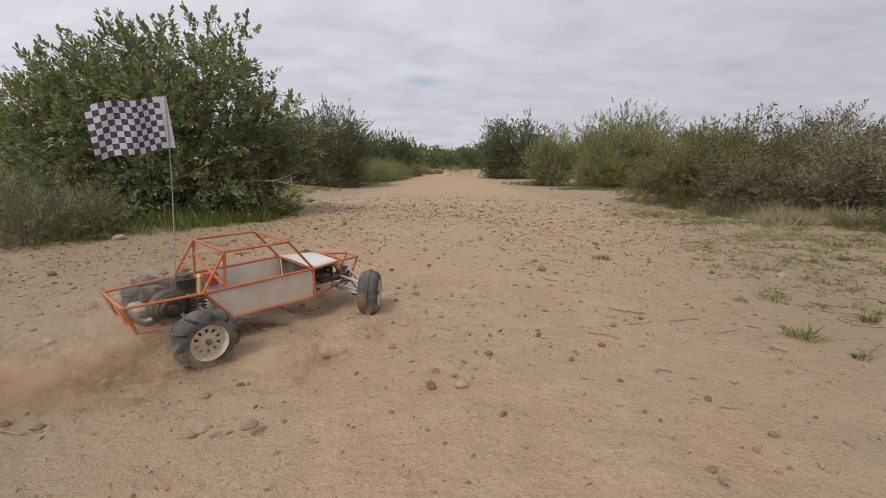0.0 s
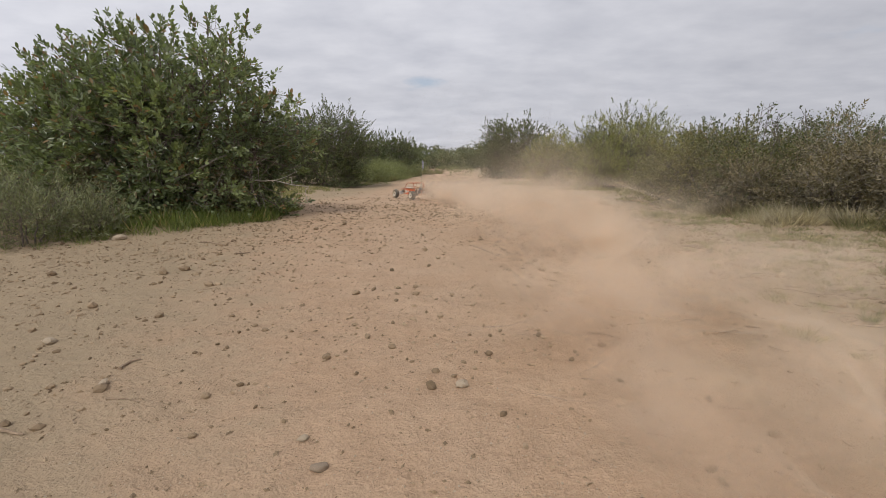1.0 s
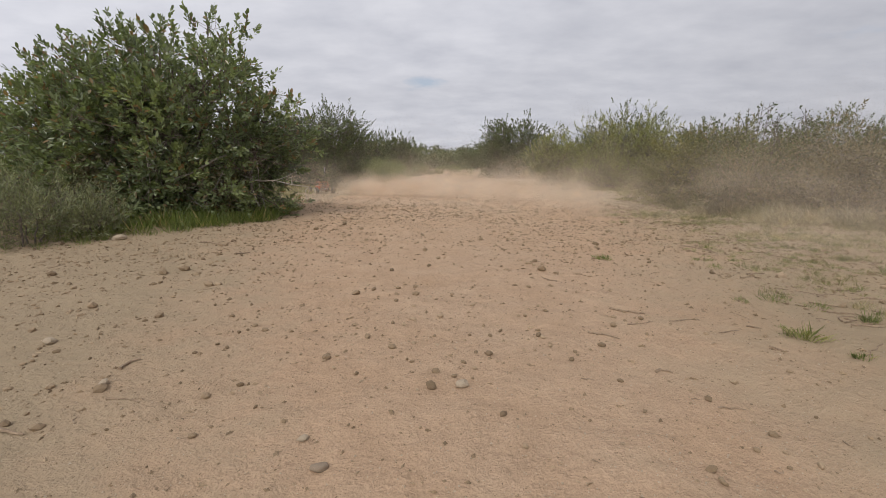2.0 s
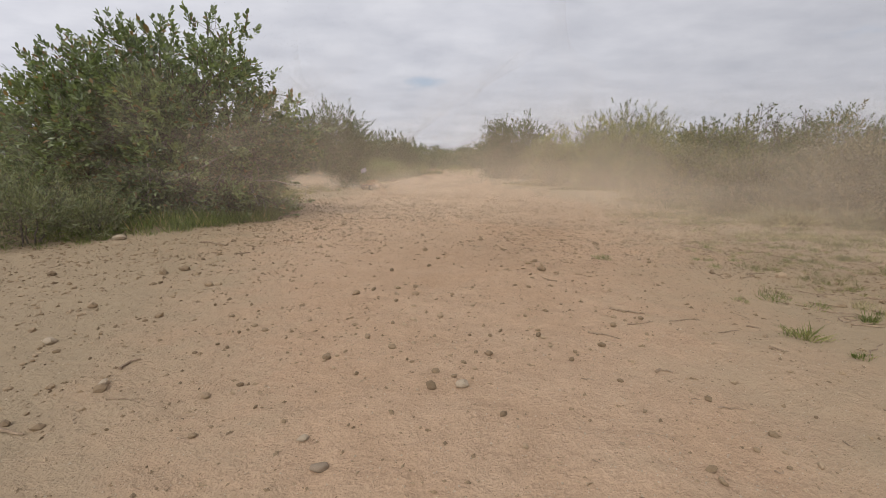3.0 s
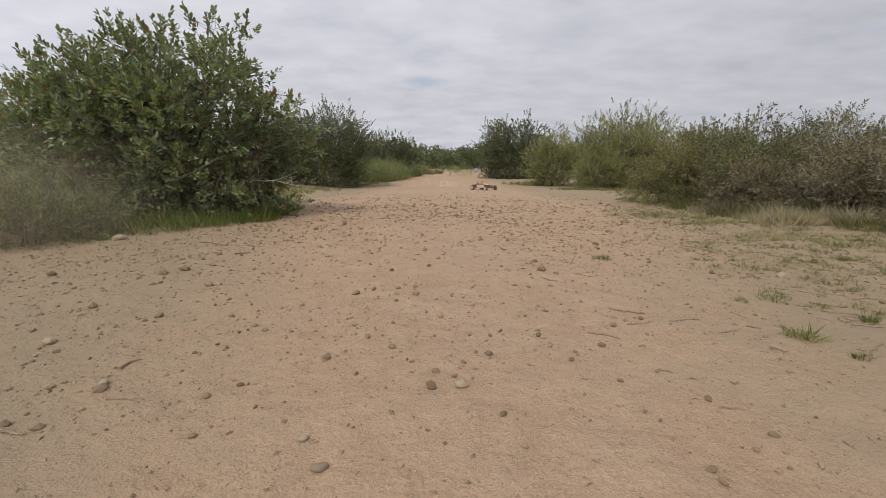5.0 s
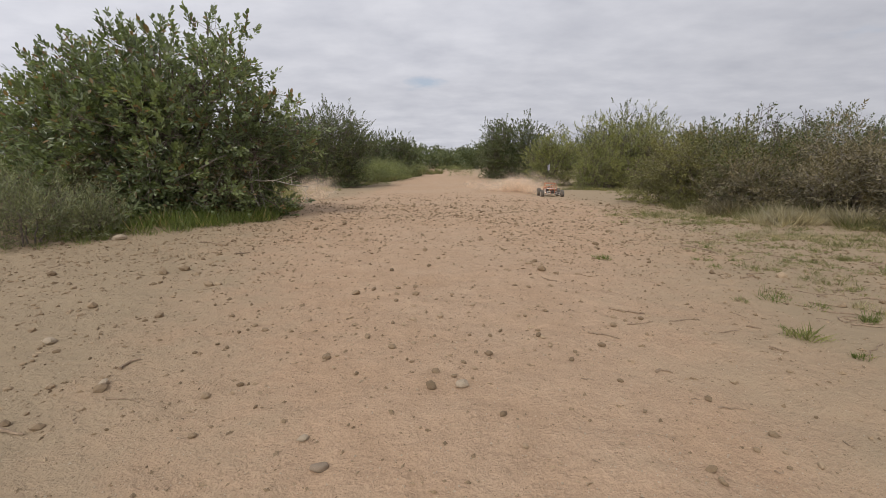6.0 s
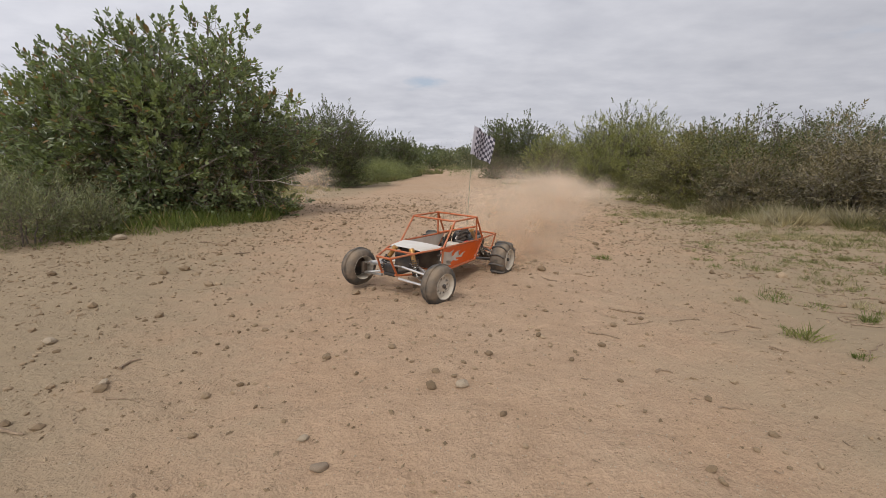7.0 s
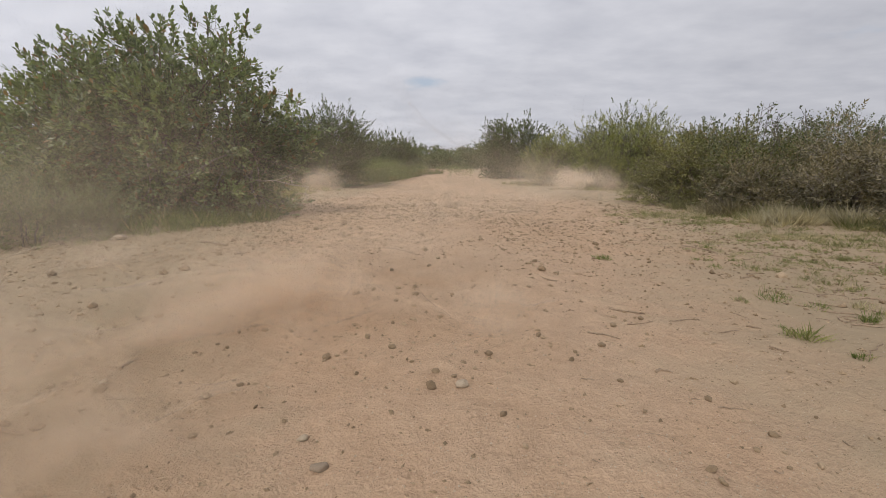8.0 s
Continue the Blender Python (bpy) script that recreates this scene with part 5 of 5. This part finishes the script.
def twig(x, y, length, turn, r=0.004, bend=0.02, seed=0):
    rng = np.random.default_rng(seed)
    bm = bmesh.new()
    d = np.array([math.cos(radians(turn)), math.sin(radians(turn))])
    pts = []
    w = rng.normal() * bend
    for k in range(6):
        u = k / 5 - 0.5
        q = d * u * length + np.array([-d[1], d[0]]) * (w * math.sin((u + 0.5) * 3.1) + rng.normal() * bend * 0.2)
        pts.append((q[0], q[1], gz(x + q[0], y + q[1]) - gz(x, y) + r * 0.7))
    tube(bm, pts, r, 5, r * 0.45)
    me = bpy.data.meshes.new("twig")
    bm.to_mesh(me); bm.free()
    me.materials.append(TWIG)
    ob = new("twig", me)
    ob.location = (x, y, gz(x, y))
    tagged(ob, "dry brown twig lying on the sand", "twig", "twigs on the track")


TWIGS_A = [(0.73, 1.68, 0.131, -32, 0.0057), (0.72, 1.54, 0.093, 0, 0.0031), (0.90, 1.57, 0.130, 16, 0.0031), (0.55, 1.43, 0.106, -26, 0.0039), (0.70, 0.98, 0.072, 4, 0.0021), (-0.90, 1.19, 0.058, 62, 0.0056), (-0.79, 1.00, 0.089, -7, 0.0021), (-1.68, 3.18, 0.312, -31, 0.0084), (-1.26, 2.73, 0.095, 46, 0.0070), (-0.94, 0.87, 0.064, -7, 0.0049), (-0.84, 0.92, 0.030, 116, 0.0019), (0.23, 0.77, 0.015, -60, 0.0011)]
TWIGS_B = [(0.63, 1.01, 0.022, -29, 0.0021), (1.11, 1.50, 0.046, -21, 0.0040), (1.05, 1.30, 0.050, -43, 0.0036), (0.39, 1.11, 0.035, 0, 0.0023), (0.63, 1.17, 0.048, 0, 0.0048), (0.65, 0.76, 0.016, 0, 0.0022), (0.86, 0.84, 0.022, -44, 0.0018), (0.30, 0.77, 0.018, -33, 0.0017), (1.71, 2.91, 0.301, -74, 0.0059), (0.53, 2.15, 0.104, 123, 0.0042), (1.35, 1.30, 0.170, -147, 0.0027), (0.99, 1.45, 0.093, 13, 0.0029), (0.47, 0.86, 0.060, -12, 0.0012)]
for k, (x, y, ln, turn, r) in enumerate(TWIGS_A + TWIGS_B):
    twig(x, y, ln, turn, r, 0.010, 500 + k)
rng = np.random.default_rng(44)
for k in range(30):
    y = 1.6 + 5 * rng.uniform() ** 1.2
    twig(max(min(rng.uniform(-1, 1) * (0.3 + y), 2.4), -2.2), y, rng.uniform(0.025, 0.10), rng.uniform(0, 180), rng.uniform(0.0015, 0.0035), 0.012, 560 + k)
# broken stalks littering the verge before the scrub
for k in range(130):
    y = rng.uniform(1.5, 4.4)
    twig(rng.uniform(1.2 + 0.15 * y, min(y * 1.05 + 0.2, 3.6)), y, rng.uniform(0.03, 0.13), rng.uniform(-50, 50), rng.uniform(0.002, 0.0045), 0.014, 700 + k)


# ---- dust, in pieces that hang, drift and settle ----
def puff_mesh(name, seed, sheets, mat, flat=0.7):
    """A puff of unit radius: soft-rimmed, domed sheets of haze at all angles."""
    rng = np.random.default_rng(seed)
    V, F, UV = [], [], []
    seg, rings = 14, (0.35, 0.7, 1.0)
    for _ in range(sheets):
        c = rng.normal(size=3) * 0.34
        r = rng.uniform(0.5, 0.85)
        q = Matrix.Rotation(rng.uniform(0, 6.28), 3, "Z") @ Matrix.Rotation(rng.uniform(0.2, 1.57), 3, "X") @ Matrix.Rotation(rng.uniform(0, 6.28), 3, "Z")
        base = len(V)
        pts = [(0.0, 0.0, 0.0, 0.0)]
        for rr in rings:
            for s in range(seg):
                a = 2 * math.pi * s / seg
                pts.append((rr * math.cos(a), rr * math.sin(a), 0.24 * rr * rr * math.cos(2 * a) + 0.08 * math.sin(3 * a) * rr, rr))
        for x, y, z, rr in pts:
            p = q @ Vector((x * r, y * r, z * r))
            V.append((p.x + c[0], p.y + c[1], (p.z + c[2]) * flat))
            UV.append(rr)
        for s in range(seg):
            F.append((base, base + 1 + s, base + 1 + (s + 1) % seg))
            for k in range(2):
                i, j = base + 1 + k * seg, base + 1 + (k + 1) * seg
                F.append((i + s, j + s, j + (s + 1) % seg, i + (s + 1) % seg))
    me = mesh_from(name, V, F, mat, True)
    lay = me.uv_layers.new(name="UVMap")
    for loop in me.loops:
        lay.data[loop.index].uv = (UV[loop.vertex_index], 0.5)
    return me


THROWN_SAND = [puff_mesh("thrown_sand", 630 + k, 9, ROOST, 0.8) for k in range(4)]
DENSE = [puff_mesh("dense_puff", 600 + k, 16, DUST_DENSE) for k in range(4)]
HANGING = [puff_mesh("hanging_puff", 610 + k, 14, DUST_MID) for k in range(4)]
THIN = [puff_mesh("thin_puff", 620 + k, 10, DUST_THIN, 0.6) for k in range(4)]
PUFFS = []


def puff(meshes, r, rows, label, group, seed=0):
    """rows: seconds and the place of the puff's middle, height above the ground; under the sand before and after."""
    ob = new("dust_puff", meshes[seed % len(meshes)])
    ob.scale = (r, r, r)
    tagged(ob, label, "dust", group, "stuff")
    out = []
    deep = -1.6 * r - 0.3
    rng = np.random.default_rng(900 + seed)
    a = rng.uniform(0, 360)

    def at(t, x, y, h):
        return (t, pose(x, y, float(np.interp(y, PROFILE_Y, PROFILE_Z)) + h, 0, 0, a))
    t0, x, y, h = rows[0]
    if t0 > 0.07:
        if t0 > 0.14:
            out.append(at(0.0, x, y, deep))
        out.append(at(t0 - 0.067, x, y, deep))
    out += [at(*q) for q in rows]
    t1, x, y, h = rows[-1]
    if t1 < 7.9:
        out.append(at(t1 + 0.1, x, y, deep))
        if t1 < 7.8:
            out.append(at(8.0, x, y, deep))
    PUFFS.append((ob, out))


def trail(t_from, t_to, step, meshes, r, life, wind, spread, label, group, seed, lag=0.0, height=0.3, back=0.1, fall=0.0):
    """Puffs thrown up behind the rear wheels between two times, carried by the wind for their life."""
    rng = np.random.default_rng(seed)
    k, t = 0, t_from
    while t < t_to:
        x, y, yaw, _ = drive_at(t)
        c, s = math.cos(radians(yaw)), math.sin(radians(yaw))
        side = (TRACK / 2) * (1 if k % 2 else -1) * rng.uniform(0.2, 1.0)
        x, y = x - c * back - s * side, y - s * back + c * side
        d = rng.normal(size=3) * spread
        rr = r * rng.uniform(0.75, 1.25)
        b = t + lag
        rows = []
        for u in (0.0, 0.2, 0.6, 1.0):
            if b + life * u > 8.0:
                u = (8.0 - b) / life
            tt, g = b + life * u, life * u
            if rows and tt - rows[-1][0] < 0.03:
                break
            rows.append((tt, x + (wind[0] + d[0]) * g - c * 0.25 * u * (lag == 0), y + (wind[1] + d[1]) * g - s * 0.25 * u * (lag == 0), rr * height * (0.25 + 1.5 * min(u * 4, 1)) + wind[2] * g - fall * u * u))
        if len(rows) > 1 or rows[0][0] < 7.9:
            puff(meshes, rr, rows, label, group, seed * 100 + k)
        k += 1
        t += step


THROWN, HUNG, VEIL = "dense tan sand dust thrown up by wheels", "tan dust hanging over the sandy track", "thin veil of drifting tan dust"
# first pass, away from the camera
trail(0.0, 0.42, 0.016, THROWN_SAND, 0.105, 0.30, (0.25, -0.05, 0.10), 0.25, THROWN, "dust of the first pass", 12, height=0.30)
trail(0.0, 1.7, 0.065, DENSE, 0.20, 0.34, (0.3, 0.1, 0.15), 0.25, THROWN, "dust of the first pass", 1)
trail(0.0, 0.62, 0.0165, HANGING, 0.34, 1.25, (1.55, -0.40, 0.06), 0.45, HUNG, "dust of the first pass", 2, lag=0.05, height=0.22, fall=0.10)
trail(0.3, 1.75, 0.038, HANGING, 0.48, 1.35, (0.85, 0.05, 0.08), 0.35, HUNG, "dust of the first pass", 8, lag=0.06, height=0.26, fall=0.10)
trail(0.1, 2.0, 0.080, THIN, 0.95, 2.2, (1.35, -0.10, 0.02), 0.15, VEIL, "dust of the first pass", 3, lag=0.2, height=0.20, fall=0.15)
# dust already hanging behind the wheels as the clip begins
rng = np.random.default_rng(76)
for k in range(44):
    u = k / 43
    x, y, r = -0.82 - 1.0 * u + 0.08 * rng.normal(), 1.17 - 0.22 * u + 0.09 * rng.normal(), 0.15 + 0.10 * rng.uniform()
    puff((THROWN_SAND, HANGING, THROWN_SAND, DENSE)[k % 4], r * (0.75 if k % 2 == 0 else 1.10), [(0.0, x, y, -0.02), (0.12, x + 0.12, y, 0.07), (0.24, x + 0.26, y - 0.08, -0.12)] if k % 2 == 0 else [(0.0, x, y, -0.02), (0.12, x + 0.12, y, 0.07), (0.35, x + 0.40, y - 0.12, 0.14), (0.65, x + 1.0, y - 0.25, 0.06), (0.85, x + 1.4, y - 0.3, -0.08)], THROWN, "dust of the first pass", 40 + k)
for k in range(8):
    x, y, r = -1.05 - 0.05 * k + 0.05 * rng.normal(), 1.60 + 0.015 * k + 0.04 * rng.normal(), 0.07 + 0.03 * rng.uniform()
    puff(THROWN_SAND, r, [(0.0, x, y, 0.03), (0.10, x + 0.05, y, 0.05), (0.25, x + 0.2, y - 0.06, 0.06), (0.45, x + 0.5, y - 0.15, -0.05)], THROWN, "dust of the first pass", 130 + k)
# sand flung low between the wheels as the buggy turns
for k in range(14):
    x, y, r = -0.72 + 0.036 * k + 0.06 * rng.normal(), 1.10 + 0.028 * k + 0.07 * rng.normal(), 0.10 + 0.05 * rng.uniform()
    puff(HANGING if k % 3 else THROWN_SAND, r, [(0.0, x, y, -0.01), (0.10, x + 0.05, y, 0.05), (0.30, x + 0.30, y - 0.06, 0.08), (0.55, x + 0.7, y - 0.15, -0.05)], THROWN, "dust of the first pass", 80 + k)
# the far turn, whose dust drifts back over the big bush
rng = np.random.default_rng(77)
for k in range(15):
    o = rng.uniform(-1, 1, 4)
    puff(THIN, 1.15 + 0.25 * o[3], [(1.75 + 0.035 * k, -1.9 + 0.5 * o[0], 7.2 + 0.8 * o[1], -0.2), (2.7, -2.3 + 1.0 * o[0], 5.4 + 1.3 * o[1], 0.55 + 0.3 * o[2]), (3.5, -2.4 + 1.1 * o[0], 4.2 + 0.8 * o[1], 0.50 + 0.35 * o[2]),
                                   (4.2, -2.7 + 1.0 * o[0], 3.7 + 0.5 * o[1], 0.38 + 0.3 * o[2]), (4.75, -3.1 + 0.9 * o[0], 3.4 + 0.5 * o[1], 0.15 + 0.15 * o[2]), (5.45, -4.3 + 0.6 * o[0], 2.9 + 0.4 * o[1], -0.3)], VEIL, "dust of the far turn", 60 + k)
# haze that crosses the track between the passes
rng = np.random.default_rng(78)
for k in range(44):
    o = rng.uniform(-1, 1, 4)
    x, y = 1.7 + 2.9 * o[0], 3.9 + 2.6 * o[1]
    puff(THIN, 1.45 + 0.3 * o[2], [(1.55 + 0.028 * k, x - 0.9, y + 0.6, -0.25), (2.8, x, y, 0.22 + 0.2 * o[3]), (3.5, x + 0.5, y - 0.3, 0.10 + 0.2 * o[3]), (4.3 + 0.25 * o[3], x + 1.1, y - 0.6, -0.35)], VEIL, "haze over the track", 90 + k)
trail(2.0, 3.2, 0.13, HANGING, 0.42, 1.1, (-0.6, -0.4, 0.12), 0.3, HUNG, "dust of the far turn", 4, lag=0.08, height=0.28)
trail(3.2, 5.6, 0.17, HANGING, 0.28, 0.8, (-0.7, 0.1, 0.10), 0.3, HUNG, "dust of the far turn", 11, lag=0.15, height=0.25, back=0.3)
# plumes that linger by the dark bush
for k in range(9):
    o = np.random.default_rng(950 + k).uniform(-1, 1, 3)
    x, y = -2.35 + 0.32 * o[0], 8.3 + 0.6 * o[1]
    rows = [(2.55, x, y, -0.1), (2.8, x, y, 0.30), (3.6, x + 0.15, y, 0.42 + 0.15 * o[2]), (4.2, x + 0.3, y, -0.1)] if k < 4 else [(5.3, x - 0.2, y, -0.1), (5.8, x, y, 0.10 + 0.1 * o[2]), (6.6, x - 0.1, y, 0.28 + 0.2 * o[2]), (8.0, x + 0.1, y, 0.25 + 0.2 * o[2])]
    puff(HANGING, 0.32 + 0.08 * o[2], rows, HUNG, "plumes by the dark bush", 30 + k)
# second pass, towards the camera
trail(6.72, 7.34, 0.010, THROWN_SAND, 0.150, 0.42, (0.05, -0.05, 0.10), 0.16, THROWN, "dust of the second pass", 13, height=0.35)
trail(5.6, 7.25, 0.05, DENSE, 0.20, 0.42, (0.1, 0.1, 0.2), 0.25, THROWN, "dust of the second pass", 5)
trail(6.75, 7.36, 0.0125, HANGING, 0.31, 0.72, (-0.05, 0.25, 0.06), 0.55, HUNG, "dust of the second pass", 9, lag=0.05, height=0.30, fall=0.16)
trail(5.3, 7.02, 0.032, HANGING, 0.44, 0.80, (0.15, 0.05, 0.10), 0.36, HUNG, "dust of the second pass", 6, lag=0.06, height=0.28, fall=0.20)
trail(5.5, 6.6, 0.10, HANGING, 0.42, 1.9, (0.28, 0.10, 0.10), 0.22, HUNG, "dust of the second pass", 14, lag=0.2, height=0.30)
trail(6.4, 7.36, 0.042, THIN, 0.80, 1.6, (0.0, 0.05, 0.0), 0.45, VEIL, "dust of the second pass", 7, lag=0.15, height=0.22)


# ---- two stones that the wheels kick along the sand ----
KICKED = []
for me, r, label, spots in [(ROUND, 0.0160, "smooth grey-brown stone kicked along the sand", [(0.0, -0.415, 0.86, 0.03), (0.1, -0.265, 0.785, 0.02), (0.2, -0.241, 0.762, 0.006), (0.3, -0.240, 0.758, 0.005), (0.5, -0.241, 0.765, 0.005), (8.0, -0.241, 0.765, 0.005)]),
                            (PALE, 0.011, "small stone kicked along the sand", [(0.0, -0.505, 0.84, 0.03), (0.1, -0.375, 0.79, 0.02), (0.2, -0.305, 0.80, 0.004), (0.3, -0.275, 0.83, 0.003), (0.5, -0.300, 0.852, 0.003), (8.0, -0.300, 0.852, 0.003)])]:
    ob = new("stone", me)
    ob.scale = (r, r, r)
    tagged(ob, label, "stone", "loose stones on the track")
    KICKED.append((ob, [(t, pose(x, y, gz(x, y) + h, 0, 0, 40 + 300 * min(t, 0.5))) for t, x, y, h in spots]))


# grains and clods of sand thrown from the rear wheels
rng = np.random.default_rng(55)
for k in range(26):
    t0 = float(rng.uniform(0.0, 0.32) if k < 14 else rng.uniform(6.95, 7.28))
    x, y, yaw, _ = drive_at(t0)
    c, s = math.cos(radians(yaw)), math.sin(radians(yaw))
    side = (TRACK / 2) * (1 if k % 2 else -1)
    x, y = x - 0.09 * c - s * side, y - 0.09 * s + c * side
    vx, vy, vz = -c * rng.uniform(0.3, 1.6) + 0.4 * rng.normal(), -s * rng.uniform(0.3, 1.6) + 0.4 * rng.normal(), rng.uniform(0.9, 2.0)
    r = float(rng.uniform(0.003, 0.008))
    ob = new("sand_clod", STONES[k % 10])
    ob.scale = (r, r, r)
    tagged(ob, "small brown clod of sand thrown by wheels", "clod", "clods thrown by the wheels")
    fly = 2 * vz / 9.81
    rows = [(0.0, pose(x, y, gz(x, y) - 0.02))] if t0 > 0.05 else []
    for u in (0.0, 0.25, 0.5, 0.75, 1.0):
        tt, g = t0 + fly * u, fly * u
        if tt < 7.95:
            px, py = x + vx * g, y + vy * g
            rows.append((tt, pose(px, py, gz(px, py) + max(vz * g - 4.9 * g * g, 0) + r * 0.3, 60 * u, 40 * u, 70 * u)))
    rows.append((8.0, rows[-1][1]))
    if t0 <= 0.05:
        rows[0] = (0.0, rows[0][1])
    KICKED.append((ob, rows))

# the front wheels' lock to the left, in degrees
STEER = [(0.0, 40), (0.1, 28), (0.2, 12), (0.5, -8), (1.0, 0), (6.6, 0), (6.9, -6), (7.1, -8), (7.3, 0), (8.0, 0)]


def motions():
    walk(BUGGY, [(t, pose(x, y, smooth_ground(x, y), lean, 0, yaw)) for t, x, y, yaw, lean in DRIVE])
    # the wheels roll with the distance driven, as far as one frame lets a turn show
    rows = {w.name: [] for w in WHEELS}
    turned, last = 0.0, None
    for k in range(0, 241):
        t = k / FPS
        x, y, yaw, _ = drive_at(t)
        if last:
            turned += min(math.degrees(math.hypot(x - last[0], y - last[1]) / WHEEL_R), 78.0)
        last = (x, y)
        for w in WHEELS:
            lock = float(np.interp(t, [q[0] for q in STEER], [q[1] for q in STEER])) if w.location.x > 0.3 else 0.0
            rows[w.name].append((t, Matrix.Translation(w.location) @ Matrix.Rotation(radians(lock), 4, "Z") @ Matrix.Rotation(radians(turned), 4, "Y")))
    for w in WHEELS:
        walk(w, rows[w.name])
    # the pole whips and the flag swings on it
    walk(POLE, [(t, pose(0.005, 0, 0.150, 0, a, 0)) for t, a in [(0.0, 5.2), (0.1, 4.0), (0.3, 2.0), (0.8, 0.0), (1.7, -2.0), (4.0, 0.0), (6.0, 0.0), (6.6, -1.0), (6.9, -1.0), (7.0, 0.5), (7.1, 3.5), (7.2, -3.8), (7.5, -3.0), (8.0, -2.0)]])
    swing = [(0.0, -4), (0.1, -30), (0.2, -25), (0.3, -8), (0.4, -14), (0.7, -20), (1.0, -25), (1.7, -20), (4.0, 0), (6.0, 5), (6.3, -5), (6.4, -55), (6.5, -15), (6.7, -20), (6.8, 3), (6.9, -2), (7.0, -6), (7.1, -20), (7.2, -38), (8.0, -20)]
    walk(FLAG, [(t, pose(-0.029, 0, 0.614, 0, -10, a)) for t, a in swing])
    for ob, rows_ in PUFFS + KICKED:
        walk(ob, rows_)


motions()
